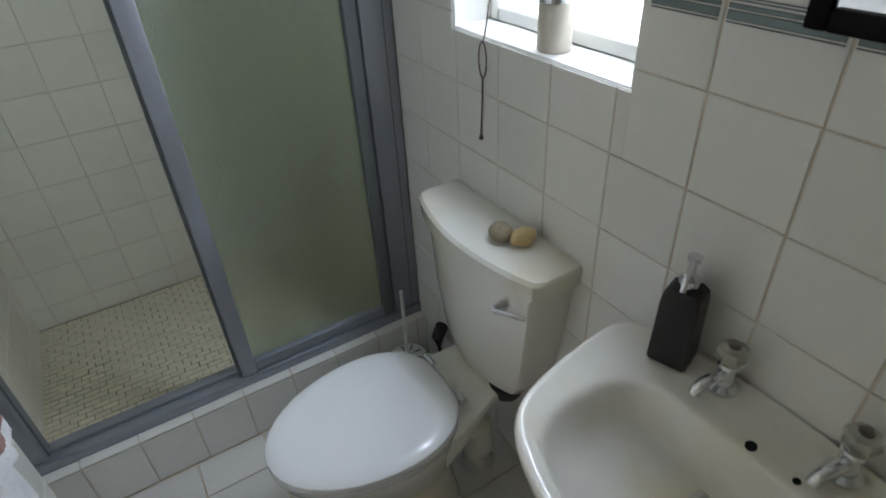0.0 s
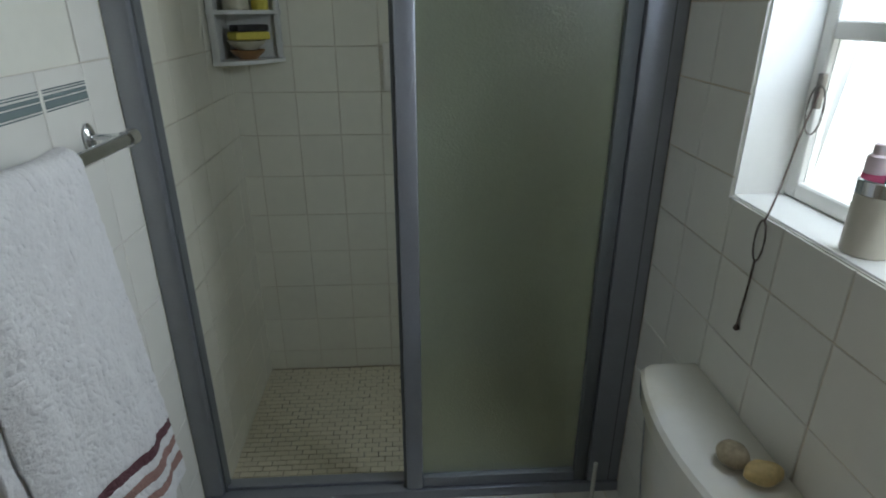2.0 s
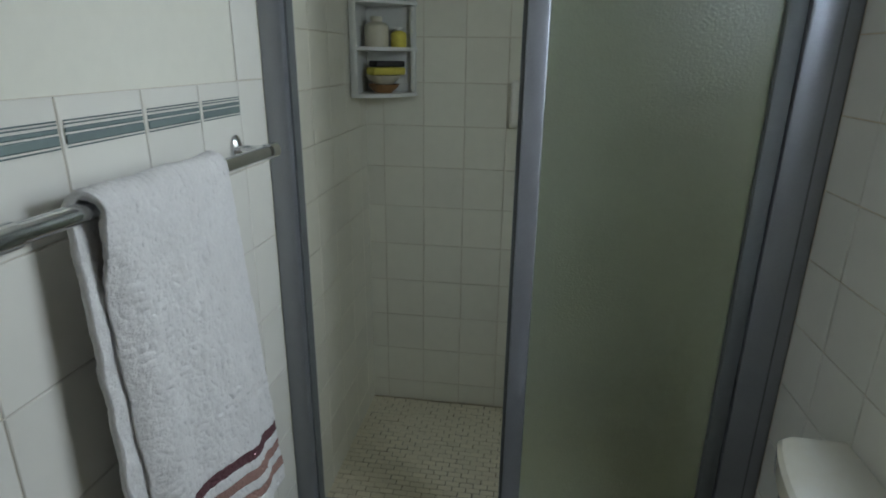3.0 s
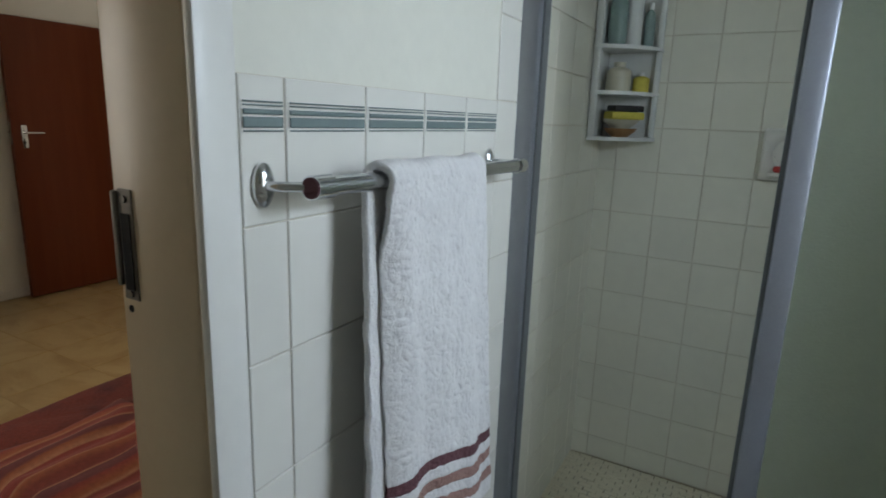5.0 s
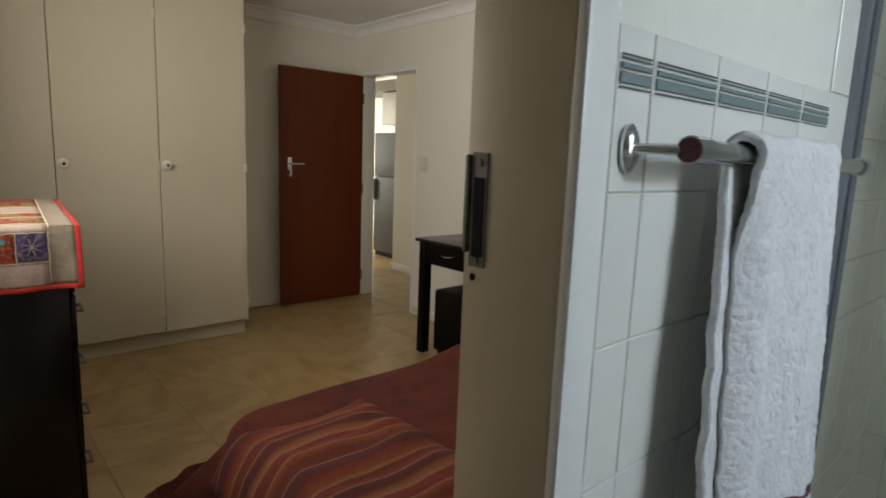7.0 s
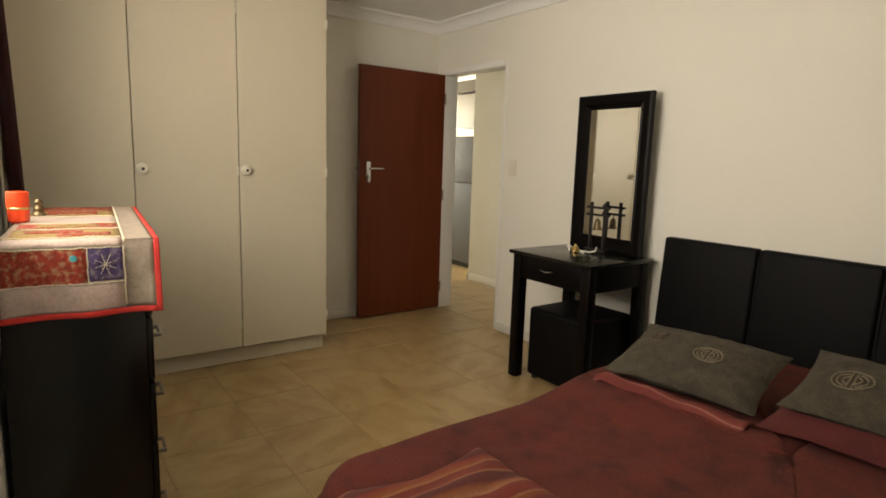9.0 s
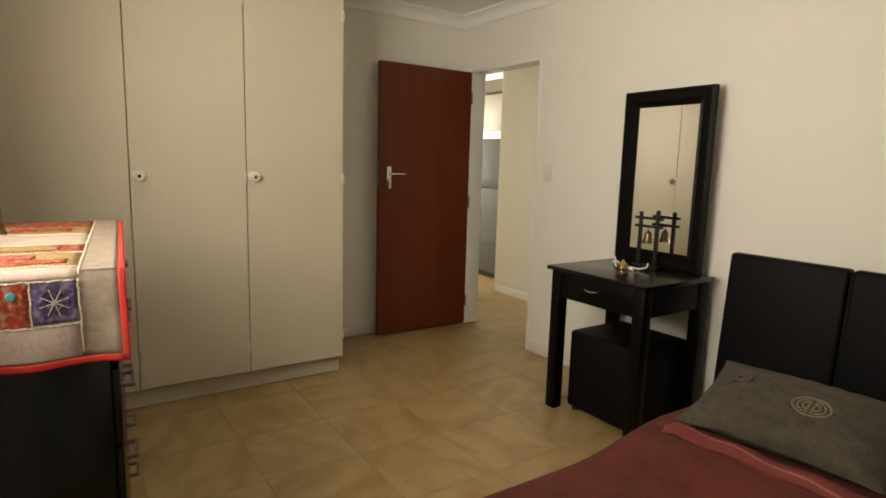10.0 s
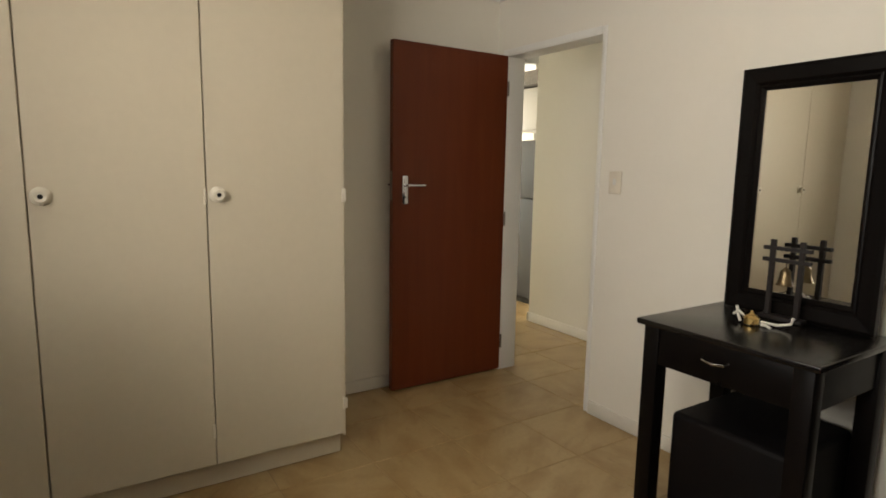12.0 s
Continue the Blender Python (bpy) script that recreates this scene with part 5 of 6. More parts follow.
curtain = tagged(part("curtain", grid(nb(), 80, 12, curtain_fn), "curtain"), "dark red patterned curtain drawn aside at the bedroom window", "curtain")
so = curtain.modifiers.new("thick", "SOLIDIFY")
so.thickness = 0.003
pole = thing("curtain_rail", (-2.4, BED_S + 0.075, 2.22), "dark curtain rail above the bedroom window", "curtain rail")
part("rod", cyl(nb(), (-3.82, BED_S + 0.075, 2.215), (-1.45, BED_S + 0.075, 2.215), 0.010), "black_wood", pole)
for x in (-3.79, -1.5):
    part("bracket", box(nb(), x - 0.01, x + 0.01, BED_S + 0.0005, BED_S + 0.064, 2.205, 2.225), "steel", pole)
window_2 = thing("window_2", (-2.35, BED_S - 0.1, BWZ0), "white framed bedroom window behind the chest", "window", kind="structure")
bm = nb()
for x0, x1, z0, z1 in ((BWX0 + 0.001, BWX0 + 0.04, BWZ0 + 0.001, BWZ1 - 0.001), (BWX1 - 0.04, BWX1 - 0.001, BWZ0 + 0.001, BWZ1 - 0.001), (BWX0 + 0.04, BWX1 - 0.04, BWZ0 + 0.001, BWZ0 + 0.04), (BWX0 + 0.04, BWX1 - 0.04, BWZ1 - 0.04, BWZ1 - 0.001), (-2.37, -2.33, BWZ0 + 0.04, BWZ1 - 0.04)):
    box(bm, x0, x1, BED_S - 0.18, BED_S - 0.14, z0, z1, 0.003, 1)
part("window_frame", bm, "white_paint", window_2)
for x0, x1 in ((BWX0 + 0.04, -2.37), (-2.33, BWX1 - 0.04)):
    p = part("pane", box(nb(), x0, x1, BED_S - 0.162, BED_S - 0.158, BWZ0 + 0.04, BWZ1 - 0.04), "pane", window_2)
    p.visible_shadow = False

# ---- dressing table, stool, mirror ----
TX0, TX1, TYF, TYB, TZ = -3.052, -2.412, 2.512, 3.062, 0.797
table = thing("dressing_table", (-2.73, 2.79, 0), "black stained dressing table with one drawer against the wall", "dressing table")
bm = nb()
box(bm, TX0, TX1, TYF, TYB, TZ - 0.022, TZ, 0.005, 3)
part("tabletop", bm, "black_lacquer", table)
L0, L1, LF, LB = TX0 + 0.022, TX1 - 0.022, TYF + 0.022, TYB - 0.012
for x in (L0, L1 - 0.062):
    for y in (LF, LB - 0.062):
        part("leg", box(nb(), x, x + 0.062, y, y + 0.062, 0.0, TZ - 0.0225, 0.003), "black_wood", table)
part("side_apron", box(nb(), L0 + 0.010, L0 + 0.030, LF + 0.0625, LB - 0.0625, TZ - 0.165, TZ - 0.0225), "black_wood", table)
part("side_apron", box(nb(), L1 - 0.030, L1 - 0.010, LF + 0.0625, LB - 0.0625, TZ - 0.165, TZ - 0.0225), "black_wood", table)
part("back_apron", box(nb(), L0 + 0.0625, L1 - 0.0625, LB - 0.030, LB - 0.010, TZ - 0.165, TZ - 0.0225), "black_wood", table)
drawer = part("drawer", box(nb(), L0 + 0.0635, L1 - 0.0635, LF + 0.006, LF + 0.026, TZ - 0.165, TZ - 0.024, 0.003), "black_wood", table)
XM = (TX0 + TX1) / 2 - 0.01
part("handle", tube(nb(), [(XM - 0.045, LF + 0.006, TZ - 0.082), (XM - 0.040, LF - 0.012, TZ - 0.086), (XM, LF - 0.020, TZ - 0.092), (XM + 0.040, LF - 0.012, TZ - 0.086), (XM + 0.045, LF + 0.006, TZ - 0.082)], 0.0045, 10), "chrome", drawer, "curved chrome handle")
part("lower_handle", lathe(nb(), [(0.006, 0), (0.008, 0.006), (0.004, 0.010)], (XM + 0.02, LF - 0.003, TZ - 0.16), 12), "black_wood", drawer)

stool = thing("stool", (-2.70, 2.80, 0), "black leatherette cube stool pushed under the dressing table", "stool")
part("cushion_body", box(nb(), -2.938, -2.500, 2.600, 3.020, 0.022, 0.452, 0.022, 4), "black_leather", stool)
for x in (-2.90, -2.55):
    for y in (2.64, 2.97):
        part("foot", cyl(nb(), (x, y, 0), (x, y, 0.0218), 0.02, seg=14), "dark_rubber", stool)

dmirror = thing("dressing_mirror", (-2.76, 3.02, TZ), "tall mirror in a black wooden frame on the dressing table", "mirror")
MX0, MX1, MZ0, MZ1, MF = -3.012, -2.470, TZ + 0.001, 1.742, 0.086
bm = nb()
prof = [(0.0, 0.0), (0.0, -0.030), (0.012, -0.036), (0.055, -0.032), (0.066, -0.022), (0.072, -0.024), (MF, -0.012), (MF, 0.0)]
corners = [(MX0, MZ0, 1, 1), (MX1, MZ0, -1, 1), (MX1, MZ1, -1, -1), (MX0, MZ1, 1, -1)]
rings = [[(x + sx * d, 3.036 + h, z + sz * d * (1.0)) for d, h in prof] for x, z, sx, sz in corners]
vr = [[bm.verts.new(p) for p in ring] for ring in rings]
for k in range(4):
    a, b = vr[k], vr[(k + 1) % 4]
    for i in range(len(prof)):
        j = (i + 1) % len(prof)
        bm.faces.new((a[i], a[j], b[j], b[i]))
part("frame", bm, "black_wood", dmirror, smooth=False)
part("backing", box(nb(), MX0 + 0.01, MX1 - 0.01, 3.0365, 3.046, MZ0, MZ1 - 0.01), "black_wood", dmirror)
part("glass", box(nb(), MX0 + MF - 0.004, MX1 - MF + 0.004, 3.0265, 3.0355, MZ0 + MF - 0.004, MZ1 - MF + 0.004), "mirror", dmirror)

dmirror.rotation_euler = (0, 0, radians(-1.2))

# little gate with a bell, bowl and twigs on the table
GX, GY = -2.752, 2.955
gate = thing("ornament_gate", (GX, GY, TZ), "small dark wooden gate ornament with a hanging brass bell", "ornament")
for dx in (-0.052, 0.052):
    part("post", box(nb(), GX + dx - 0.009, GX + dx + 0.009, GY - 0.008, GY + 0.008, TZ + 0.0165, TZ + 0.300, 0.0015, 1), "gate_wood", gate)
for z in (0.268, 0.224):
    part("beam", box(nb(), GX - 0.085, GX + 0.085, GY - 0.010, GY + 0.010, TZ + z - 0.007, TZ + z + 0.007, 0.0015, 1), "gate_wood", gate)
part("base", box(nb(), GX - 0.08, GX + 0.08, GY - 0.024, GY + 0.024, TZ + 0.001, TZ + 0.016, 0.002, 1), "gate_wood", gate)
part("bell", lathe(nb(), [(0.031, 0.0), (0.025, 0.009), (0.020, 0.030), (0.018, 0.052), (0.009, 0.062), (0.004, 0.067)], (GX, GY, TZ + 0.134), 24), "bronze", gate, "small brass bell")
part("hanger", tube(nb(), [(GX, GY, TZ + 0.200), (GX, GY, TZ + 0.218)], 0.002, 8), "cord", gate)
pot = thing("incense_pot", (-2.775, 2.80, TZ), "small brass pot with white bone twigs beside it", "pot")
part("pot", lathe(nb(), [(0.020, 0.0), (0.026, 0.004), (0.025, 0.022), (0.027, 0.024), (0.018, 0.034), (0.008, 0.040), (0.003, 0.052)], (-2.775, 2.795, TZ + 0.001), 22), "brass", pot)
for i, pts in enumerate((((-2.84, 2.79, TZ + 0.028), (-2.82, 2.785, TZ + 0.045), (-2.80, 2.79, TZ + 0.03)), ((-2.835, 2.80, TZ + 0.058), (-2.825, 2.79, TZ + 0.034), (-2.81, 2.785, TZ + 0.008)),
                         ((-2.75, 2.81, TZ + 0.014), (-2.70, 2.83, TZ + 0.010), (-2.66, 2.84, TZ + 0.022), (-2.655, 2.842, TZ + 0.045)), ((-2.74, 2.80, TZ + 0.006), (-2.72, 2.79, TZ + 0.010), (-2.70, 2.785, TZ + 0.005)))):
    part("twig", tube(nb(), pts, 0.005, 8), "bone", pot, "white bone twig")

# ---- bed ----
BX0, BX1, BY0, BY1, BZ = -1.985, -0.55, 0.745, 2.94, 0.490
bed = thing("bed", (-1.23, 1.85, 0), "double bed with black leatherette headboard under a dusty red bedspread", "bed")
part("base", box(nb(), BX0 + 0.06, BX1 - 0.02, BY0 + 0.05, BY1, 0.08, 0.30, 0.01), "black_leather", bed)
part("mattress", box(nb(), BX0 + 0.12, BX1, BY0 + 0.12, BY1, 0.301, BZ - 0.145, 0.05, 4), "white_plastic", bed)
for x in (BX0 + 0.12, BX1 - 0.1):
    for y in (BY0 + 0.12, BY1 - 0.1):
        part("leg", cyl(nb(), (x, y, 0), (x, y, 0.0798), 0.025, seg=14), "black_wood", bed)
# raked headboard of upholstered panels
hb = part("headboard", box(nb(), -2.285, -0.56, -0.020, 0.028, 0.30, 0.930, 0.012, 3, m=Matrix.Translation((0, 2.945, 0)) @ Matrix(((1, 0, 0, 0), (0, 1, 0.075, -0.02), (0, 0, 1, 0), (0, 0, 0, 1)))), "black_leather", bed)
for x0, x1 in ((-2.288, -1.792), (-1.780, -1.284), (-1.272, -0.776), (-0.764, -0.557)):
    part("panel", box(nb(), x0, x1, -0.030, 0.030, 0.28, 0.946, 0.014, 4, m=Matrix.Translation((0, 2.935, 0)) @ Matrix(((1, 0, 0, 0), (0, 1, 0.075, -0.02), (0, 0, 1, 0), (0, 0, 0, 1)))), "black_leather", hb)
for x in (-2.2, -0.62):
    part("leg", box(nb(), x - 0.03, x + 0.03, 2.935, 2.965, 0, 0.2985), "black_wood", hb)

# the bedspread: over the top, rounded at the edge and hanging to a wavy hem
def sag(y):
    """How far the bedspread's top lies lower towards the foot of the bed."""
    t = min(max((2.05 - y) / 0.45, 0.0), 1.0)
    return 0.058 * t * t * (3 - 2 * t) + 0.012 * max(0.0, 1 - (y - BY0) / 0.9) ** 2


bm = nb()
NR = 26
path = []
cr = 0.20
for k in range(60):
    path.append((BX0, BY1 - 0.12 - (BY1 - 0.12 - BY0 - cr) * k / 59, -1, 0))
for k in range(1, 30):
    a = math.pi / 2 * k / 30
    path.append((BX0 + cr - cr * math.cos(a), BY0 + cr - cr * math.sin(a), -math.cos(a), -math.sin(a)))
for k in range(60):
    path.append((BX0 + cr + (BX1 - BX0 - cr) * k / 59, BY0, 0, -1))
cx, cy = -1.15, 1.95
rings = []
for i, (x, y, nx, ny) in enumerate(path):
    ring = []
    corner = max(0.0, -nx) * max(0.0, -ny) * 2
    for j in range(NR + 1):
        s = j / NR
        if s < 0.45:
            q = s / 0.45
            px, py = cx + (x - nx * 0.075 - cx) * q, cy + (y - ny * 0.075 - cy) * q
            pz = BZ + 0.016 * noise.noise(Vector((px * 3.2, py * 3.2, 1))) + 0.014 * abs(noise.noise(Vector((px * 6 + py * 2, py * 6, 5)))) + 0.005 * noise.noise(Vector((px * 17, py * 17, 2)))
        elif s < 0.65:
            a = (s - 0.45) / 0.20 * math.pi / 2
            px, py = x - nx * 0.075 + nx * 0.075 * math.sin(a), y - ny * 0.075 + ny * 0.075 * math.sin(a)
            pz = BZ - 0.075 + 0.075 * math.cos(a) + 0.008 * noise.noise(Vector((px * 3.2, py * 3.2, 1)))
        else:
            q = (s - 0.65) / 0.35
            wave = (0.028 * math.sin(i * 0.42) + 0.016 * math.sin(i * 0.97 + 1)) * q
            out = 0.06 * q + wave + 0.19 * corner * q
            drop = BZ - 0.075 - q * (0.36 - 0.09 * corner)
            px, py, pz = x + nx * out, y + ny * out, drop + 0.01 * math.sin(i * 0.42) * q
        pz -= sag(py) * (1 if pz > 0.2 else 0)
        ring.append((px, py, max(pz, 0.03)))
    rings.append([bm.verts.new(p) for p in ring])
for a, b in zip(rings, rings[1:]):
    for j in range(NR):
        bm.faces.new((a[j], a[j + 1], b[j + 1], b[j]))
bmesh.ops.remove_doubles(bm, verts=bm.verts, dist=0.0005)
# the rest of the top, towards the wall
grid(bm, 20, 30, lambda u, v: (BX1 + (cx - BX1) * u, BY0 + 0.05 + (BY1 - 0.12 - BY0 - 0.02) * v, BZ - 0.003 + 0.010 * noise.noise(Vector((u * 3, v * 5, 8))) - sag(BY0 + 0.05 + (BY1 - 0.12 - BY0 - 0.02) * v)))
grid(bm, 20, 24, lambda u, v: (cx + (BX0 + 0.07 - cx) * u, cy - 0.02 + (BY1 - 0.125 - cy + 0.02) * v, BZ - 0.004 + 0.008 * noise.noise(Vector((u * 3, v * 5, 2)))))
hem_line = [ring[-1].co.copy() for ring in rings]
bedspread = thing("bedspread", (-1.25, 1.8, BZ), "dusty red rumpled bedspread hanging over the bed's sides", "bedspread")
spread = part("cover", bm, "comforter", bedspread)
part("hem", tube(nb(), hem_line, 0.006, 8), "red_sham", bedspread, "darker stitched hem")
so = spread.modifiers.new("thick", "SOLIDIFY")
so.thickness, so.offset = 0.012, -1.0


def throw_fn(u, v):
    """A padded throw: full in the middle, drawn in at its seams, hanging over the foot end."""
    x = -1.735 + 1.15 * u
    y = 0.690 + 0.545 * v
    pad = max(0.0, min(u * 8, v * 5, (1 - v) * 5, 1.0)) ** 0.5
    bend = -0.16 * max(0.0, 1 - v * 5) ** 2
    top = BZ - sag(y)
    ripple = 0.006 * math.sin(u * 62 + 3 * noise.noise(Vector((x * 2, y * 2, 0)))) * pad
    return (x + 0.09 * math.sin(v * 2.6) * (1 - u) - 0.06 * (1 - u), y + 0.02 * u, top - 0.004 + 0.040 * pad + ripple + 0.012 * noise.noise(Vector((x * 6, y * 6, 4))) + bend)


striped_throw = thing("striped_throw", (-1.2, 0.95, BZ), "orange and red striped throw across the foot of the bed", "throw")
throw = part("cover", grid(nb(), 140, 50, throw_fn), "throw", striped_throw)
for edge in ([throw_fn(k / 90, 1.0) for k in range(91)], [throw_fn(0.0, k / 50) for k in range(51)]):
    part("piping", tube(nb(), edge, 0.007, 8), "throw", striped_throw)
so = throw.modifiers.new("thick", "SOLIDIFY")
so.thickness, so.offset = 0.010, 1.0


def pillow_puff(a, b):
    return max(0.0, 1 - abs(a) ** 2.5) ** 0.6 * max(0.0, 1 - abs(b) ** 2.5) ** 0.6


def pillow_mesh(w, d, h, m, seed):
    """A stuffed cushion with drawn-out corners and creased cloth."""
    bm = nb()
    n = 48
    for sgn in (1, -1):
        def fn(u, v, sgn=sgn):
            a, b = 2 * u - 1, 2 * v - 1
            puff = pillow_puff(a, b)
            x = a * w / 2 * (1 - 0.07 * (1 - b * b))
            y = b * d / 2 * (1 - 0.10 * (1 - a * a))
            crease = 0.010 * noise.noise(Vector((a * 2.5 + seed, b * 2.5, sgn))) + 0.005 * noise.noise(Vector((a * 7 + seed, b * 6, sgn)))
            edge = 0.007 * noise.noise(Vector((a * 3 + seed, b * 3, 4))) * (1 - puff)
            return m @ Vector((x, y, sgn * h / 2 * puff + crease * min(puff * 1.5, 1) + edge))
        grid(bm, n, n, fn)
    bmesh.ops.remove_doubles(bm, verts=bm.verts, dist=0.0015)
    return bm


def pillow_top(w, d, h, seed, x, y):
    a, b = x / (w / 2), y / (d / 2)
    puff = pillow_puff(a, b)
    return h / 2 * puff + 0.010 * noise.noise(Vector((a * 2.5 + seed, b * 2.5, 1))) + 0.005 * noise.noise(Vector((a * 7 + seed, b * 6, 1))) + 0.001


def emblem(m, size, cx, cy, r, mat, owner, rings=3):
    """A round embroidered sign: rings and bars."""
    def at(x, y):
        return m @ Vector((x, y, pillow_top(*size, x, y)))
    for k in range(rings):
        rr = r * (1 - 0.27 * k)
        gap = 0.0 if k == 0 else 0.35
        for side in (0, math.pi):
            pts = [at(cx + rr * 1.25 * math.cos(side + gap + (math.pi - 2 * gap) * i / 16 + math.pi / 2 * (k > 0)), cy + rr * math.sin(side + gap + (math.pi - 2 * gap) * i / 16 + math.pi / 2 * (k > 0))) for i in range(17)]
            part("embroidery", tube(nb(), pts, 0.0028, 6), mat, owner, "gold embroidered sign")
    for k in (-1, 1):
        part("embroidery", tube(nb(), [at(cx + k * r * 0.16, cy + r * f) for f in (-0.8, -0.4, 0, 0.4, 0.8)], 0.0028, 6), mat, owner)


PM = Matrix.Translation((-1.60, 2.17, 0.585)) @ Matrix.Rotation(radians(7), 4, "Z") @ Matrix.Rotation(radians(19), 4, "X")
p1 = thing("pillow", (-1.63, 2.25, 0.55), "grey embroidered pillow lying against the black headboard", "pillow", "pillows on the bed")
part("cushion", pillow_mesh(0.56, 0.38, 0.15, PM, 1), "pillow", p1)
emblem(PM, (0.56, 0.38, 0.15, 1), 0.06, -0.02, 0.040, "pillow_gold", p1)
for k in range(3):
    pts = []
    for i in range(9):
        ex, ey = -0.15 + 0.026 * math.sin(i * 1.1 + k), 0.03 + 0.026 * math.cos(i * 1.7 + k * 2)
        pts.append(PM @ Vector((ex, ey, pillow_top(0.56, 0.38, 0.15, 1, ex, ey))))
    part("embroidery", tube(nb(), pts, 0.0028, 6), "pillow_print", p1, "brown embroidered sign")
PM2 = Matrix.Translation((-0.985, 2.25, 0.635)) @ Matrix.Rotation(radians(3), 4, "Z") @ Matrix.Rotation(radians(20), 4, "X")
p2 = thing("pillow", (-0.96, 2.28, 0.55), "grey embroidered pillow lying on a red pillow", "pillow", "pillows on the bed")
part("cushion", pillow_mesh(0.56, 0.36, 0.12, PM2, 5), "pillow", p2)
emblem(PM2, (0.56, 0.36, 0.12, 5), -0.12, -0.02, 0.045, "pillow_gold", p2)
PM3 = Matrix.Translation((-0.985, 2.23, 0.560)) @ Matrix.Rotation(radians(2), 4, "Z") @ Matrix.Rotation(radians(16), 4, "X")
tagged(part("pillow", pillow_mesh(0.62, 0.42, 0.10, PM3, 9), "red_sham"), "red pillow lying under a grey pillow", "pillow", "pillows on the bed")

sheet = tagged(part("folded_sheet", grid(nb(), 40, 10, lambda u, v: (-1.90 + 0.60 * u, 1.915 + 0.075 * v + 0.04 * u, BZ + 0.012 + 0.014 * math.sin(math.pi * v) + 0.004 * math.sin(u * 19) - 0.035 * max(0.0, 1 - u * 7) ** 2 - 0.012 * (1 - v))), "sheet_fold"), "pink and red striped edge of a folded sheet", "sheet")
so = sheet.modifiers.new("thick", "SOLIDIFY")
so.thickness = 0.008

# ---- kitchen seen through the doorway ----
fridge = thing("fridge", (-6.0, 4.95, 0), "tall grey fridge in the kitchen beyond the hall", "fridge")
part("body", box(nb(), -6.45, -5.80, 4.56, 5.15, 0.05, 1.62, 0.01), "fridge", fridge)
part("door", box(nb(), -6.45, -5.80, 4.515, 4.555, 0.06, 1.05, 0.01), "fridge", fridge)
part("freezer_door", box(nb(), -6.45, -5.80, 4.515, 4.555, 1.06, 1.62, 0.01), "fridge", fridge)
part("handle", box(nb(), -6.42, -6.39, 4.48, 4.5148, 0.75, 1.02, 0.006), "dark_rubber", fridge)
part("base", box(nb(), -6.43, -5.82, 4.54, 5.12, 0.0, 0.0498), "dark_rubber", fridge)
cup = thing("wall_cupboard", (-6.1, 5.0, 1.75), "white kitchen wall cupboard above the fridge", "cupboard")
part("body", box(nb(), -6.6, -5.60, 4.75, 5.16, 1.74, 2.16, 0.004), "cupboard", cup)
part("door", box(nb(), -6.6, -6.105, 4.728, 4.7495, 1.742, 2.158, 0.004), "cupboard", cup)
part("door", box(nb(), -6.095, -5.60, 4.728, 4.7495, 1.742, 2.158, 0.004), "cupboard", cup)
beam = structure("beam_kitchen", box(nb(), -8.1, -5.60, 4.60, 5.17, 2.17, 2.30), "steel", "dark beam under the kitchen ceiling", "beam")
structure("wall_behind_fridge", box(nb(), -6.7, -5.62, 5.17, 5.27, -0.1, 2.5), "plaster_bed", "cream kitchen partition behind the fridge", "wall")

# ---- tiles, laid last ----
# east wall: u runs towards -y
ROWS_E = lines(0.0, BATH_TOP, ROW0, P)
EP = 0.163
ys = lines(BATH_S, CURB0 + 0.04, 0.557, EP)
us = sorted(-y for y in ys)
hole = (-WIN_Y1, -WIN_Y0, WIN_Z0 - 0.001, WIN_Z1)
cut_plaster = (-WIN_Y0 + 0.012, 0.8, ROW0 + P, 9)
tile_field(wall_east, us, ROWS_E, plane("x", EAST, -1), "tile", holes=(hole, cut_plaster))
bm = nb()
box(bm, EAST - 0.004, EAST - 0.0005, BATH_S, WIN_Y0 - 0.012, ROW0 + P + 0.002, BATH_TOP)
part("plaster_field", bm, "plaster", wall_east)
ys_sh = lines(CURB1, NORTH, 0.557, P)
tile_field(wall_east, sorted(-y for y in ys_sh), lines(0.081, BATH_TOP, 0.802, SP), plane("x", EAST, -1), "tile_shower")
# shower back and side
xs = lines(SH_WEST, EAST, -0.222, P)
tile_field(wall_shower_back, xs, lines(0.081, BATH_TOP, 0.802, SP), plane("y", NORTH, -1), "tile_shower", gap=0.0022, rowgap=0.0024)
ys_w = lines(1.335, NORTH, NORTH - 4.6 * P, P)
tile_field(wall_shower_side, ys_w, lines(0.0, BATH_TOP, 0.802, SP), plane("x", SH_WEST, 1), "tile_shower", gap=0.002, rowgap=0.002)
# end of the towel wall and its face
tile_field(wall_towel, [JAMB_Y + 0.050, *WCOLS, 1.232, 1.335], lines(0.0, WROW0, WROW0, WP) + [WROW0 + WP], plane("x", WEST, 1), "tile", gap=0.0024, rowgap=0.0018)
tile_field(wall_towel, [1.232, 1.335], lines(WROW0 + WP, BATH_TOP, WROW0, WP), plane("x", WEST, 1), "tile")
bm = nb()
box(bm, WEST + 0.0002, WEST + 0.0009, JAMB_Y + 0.052, 1.333, 0.0, WROW0 + WP)
box(bm, WEST + 0.0002, WEST + 0.0009, 1.234, 1.333, WROW0 + WP, BATH_TOP)
part("tile_bed", bm, "grout_light", wall_towel)
bm = nb()
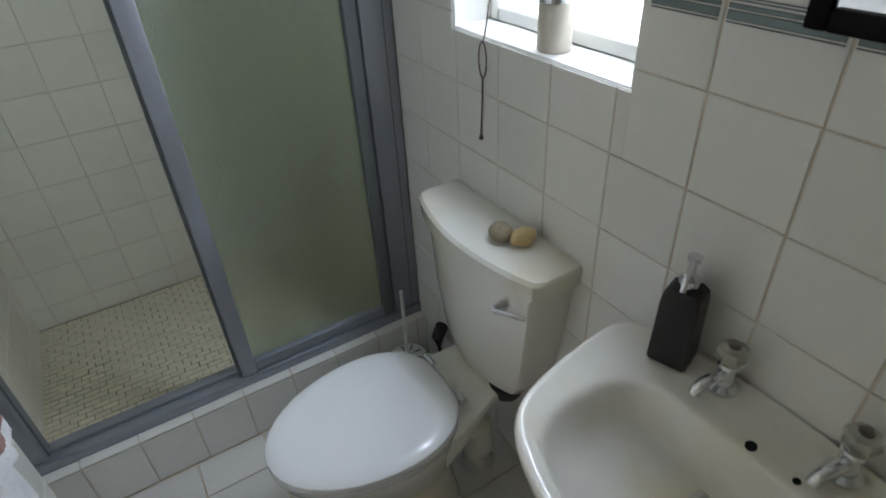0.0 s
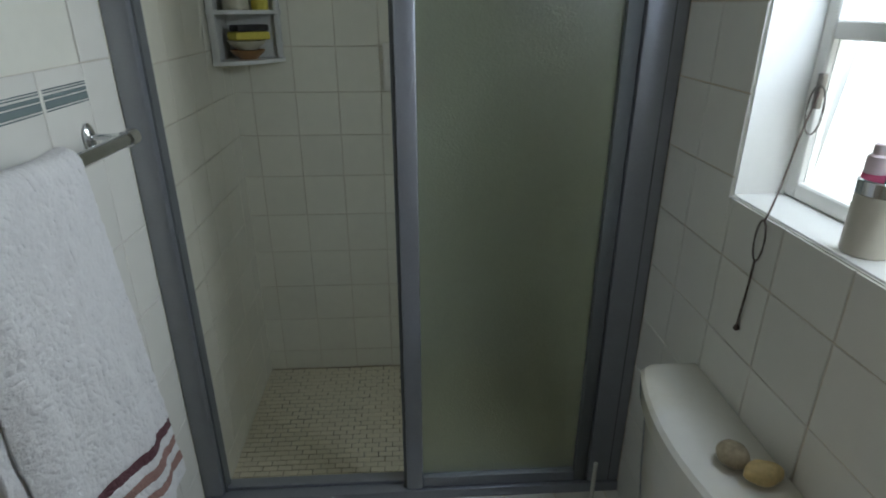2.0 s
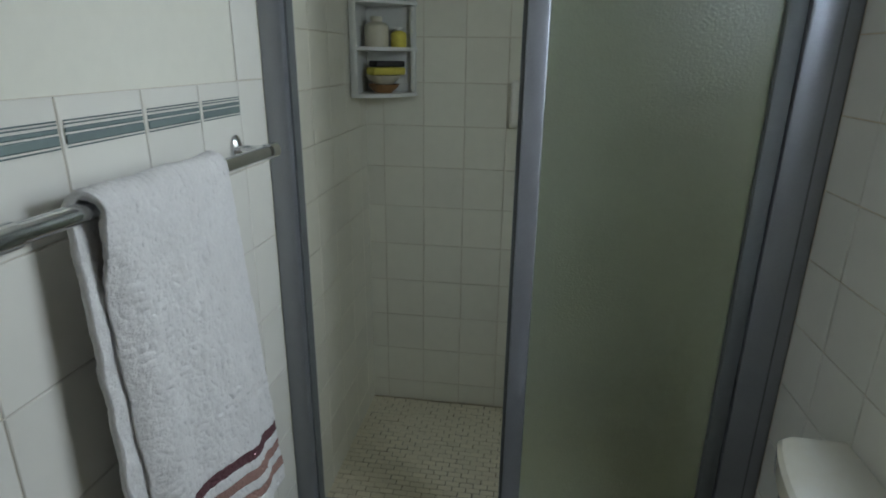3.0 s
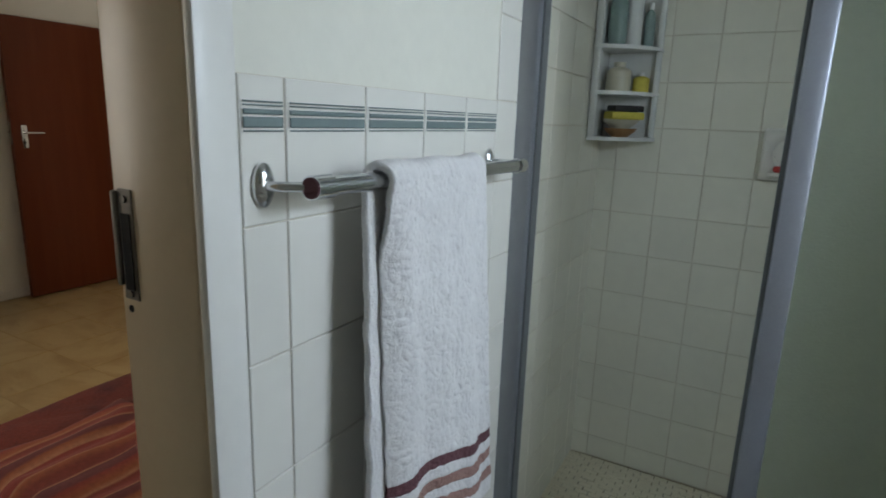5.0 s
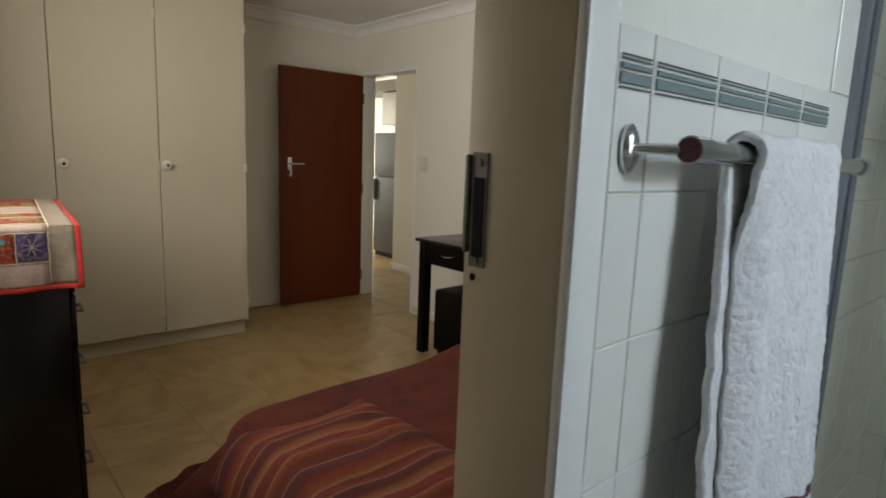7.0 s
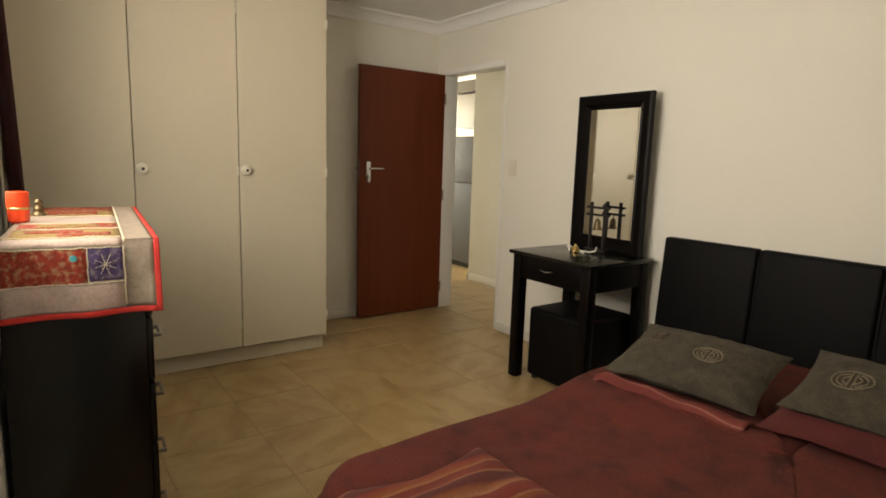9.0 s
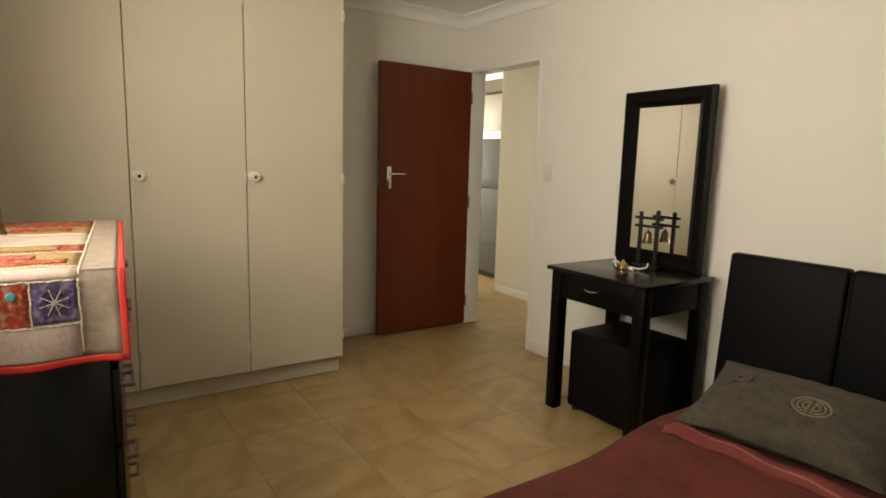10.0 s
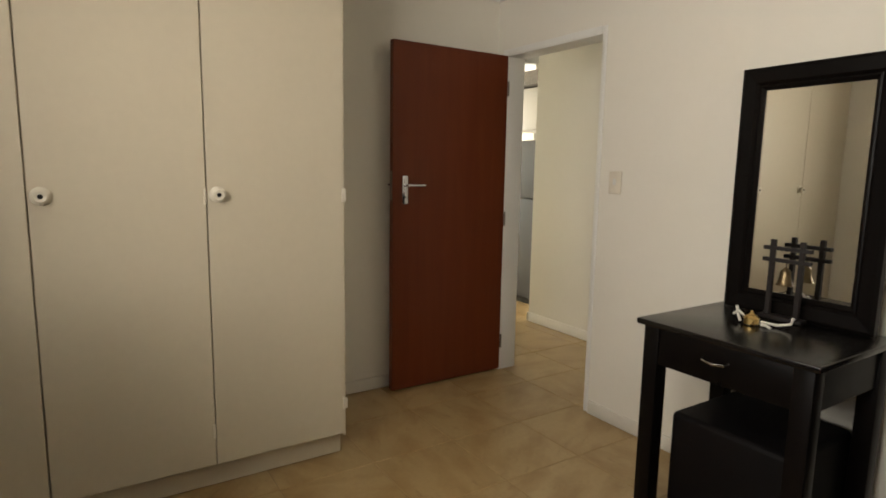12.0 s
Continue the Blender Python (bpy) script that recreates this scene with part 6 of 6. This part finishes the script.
for y0, y1, z0, z1 in ((BATH_S, WIN_Y0 - 0.004, 0.0, ROW0 + P), (WIN_Y0 - 0.004, WIN_Y1 + 0.004, 0.0, WIN_Z0 - 0.012), (WIN_Y0 - 0.004, WIN_Y1 + 0.004, WIN_Z1 + 0.004, BATH_TOP), (WIN_Y1 + 0.004, NORTH, 0.0, BATH_TOP)):
    box(bm, EAST - 0.0009, EAST - 0.0002, y0, y1, z0, z1)
part("tile_bed", bm, "grout", wall_east)


def deco(parent, m, u0, u1, top):
    """Printed bars of a border tile: two thin lines, two broad, two thin."""
    for off, h in ((0.0230, 0.0018), (0.0268, 0.0018), (0.0318, 0.0058), (0.0400, 0.0115), (0.0540, 0.0018)):
        ob = new("border_line", tile_mesh(u1 - u0, h, "strip", 0.0006))
        ob.matrix_world = m @ pose((u0 + u1) / 2, top - off - 0.004 - h / 2, 0.0061)
        ob.parent = parent
        ob.matrix_parent_inverse = parent.matrix_world.inverted()


cols = [JAMB_Y + 0.052, *WCOLS, 1.232]
for a, b in zip(cols, cols[1:]):
    deco(wall_towel, plane("x", WEST, 1), a + (0.005 if a > 0.6 else 0.002), b - 0.006, WROW0 + WP)
for y in [0.557 + EP * k for k in range(-6, 1)]:
    u0, u1 = -(y + EP) + 0.006, -y - 0.006
    u0 = max(u0, -WIN_Y0 + 0.018)
    deco(wall_east, plane("x", EAST, -1), u0, u1, ROW0 + P)

# kerb tiles: front and top
xs_c = lines(SH_WEST, EAST, -0.013, P)
tile_field(curb, xs_c, [0.0, 0.180], plane("y", CURB0, -1), "tile", tilt=0.3)
tile_field(curb, xs_c, [CURB0 - 0.005, 1.506], Matrix.Translation((0, 0, 0.185)), "tile", tilt=0.3)
# bath floor
tile_field(bath_floor, lines(BED_E, EAST, -0.057, 0.213), lines(BATH_S, CURB0 - 0.006, 1.33, 0.213), Matrix.Translation((0, 0, -0.005)), "floor_white", gap=0.005, rowgap=0.005, tilt=0.1, t=0.0045)

# mosaic of the shower floor, brick fashion in short runs
MOS = tile_mesh(0.0468, 0.0215, "mosaic", 0.003)
rest_v, rest_f, count = [], [], 0
row, y = 0, CURB1 + 0.014
while y < NORTH - 0.008:
    x = SH_WEST + 0.012 + (0.0249 if row % 2 else 0.0)
    if row % 2:
        half = new("mosaic_tile", tile_mesh(0.0218, 0.0215, "mosaic", 0.003))
        half.location, half.parent = (SH_WEST + 0.0125, y, 0.0762), shower_floor
    while x < EAST - 0.02:
        jx, jy, jz = TILE_RNG.gauss(0, 0.0007), TILE_RNG.gauss(0, 0.0005), TILE_RNG.gauss(0, 0.0004)
        if x < 0.30 and count < 300:
            ob = new("mosaic_tile", MOS)
            ob.location, ob.rotation_euler = (x + 0.0125 + jx, y + jy, 0.0762 + jz), (0, 0, TILE_RNG.gauss(0, 0.012))
            ob.parent = shower_floor
            count += 1
        else:
            n = len(rest_v)
            rest_v += [(v.co.x + x + 0.012 + jx, v.co.y + y + jy, v.co.z + 0.0762 + jz) for v in MOS.vertices]
            rest_f += [[n + i for i in p.vertices] for p in MOS.polygons]
        x += 0.0498
    y += 0.0243
    row += 1
me = bpy.data.meshes.new("mosaic_rest")
me.from_pydata(rest_v, [], rest_f)
me.materials.append(M["mosaic"])
rest = new("mosaic_field", me)
rest.parent = shower_floor
rest["kind"] = "stuff"

# bedroom and hall floor
floor = structure("floor", box(box(nb(), BED_W, BED_E - 0.001, -0.62, BED_N, -0.0055, -0.0045), -8.1, BED_E - 0.001, BED_N, 7.1, -0.0055, -0.0045), "grout_sand", "bedroom floor of large sand-coloured ceramic tiles", "floor")
FP = 0.431
fx = lines(-8.1, BED_E - 0.02, -3.05, FP)
fy = lines(-0.62, 7.1, 0.975, FP)
tile_field(floor, [x for x in fx if x > -4.8], [y for y in fy if y < BED_N + 0.07], Matrix.Translation((0, 0, -0.0055)), "sand_tile", gap=0.0045, rowgap=0.0045, tilt=0.05)
tile_field(floor, fx, [y for y in fy if y > BED_N], Matrix.Translation((0, 0, -0.0055)), "sand_tile", gap=0.0045, rowgap=0.0045, tilt=0.05)
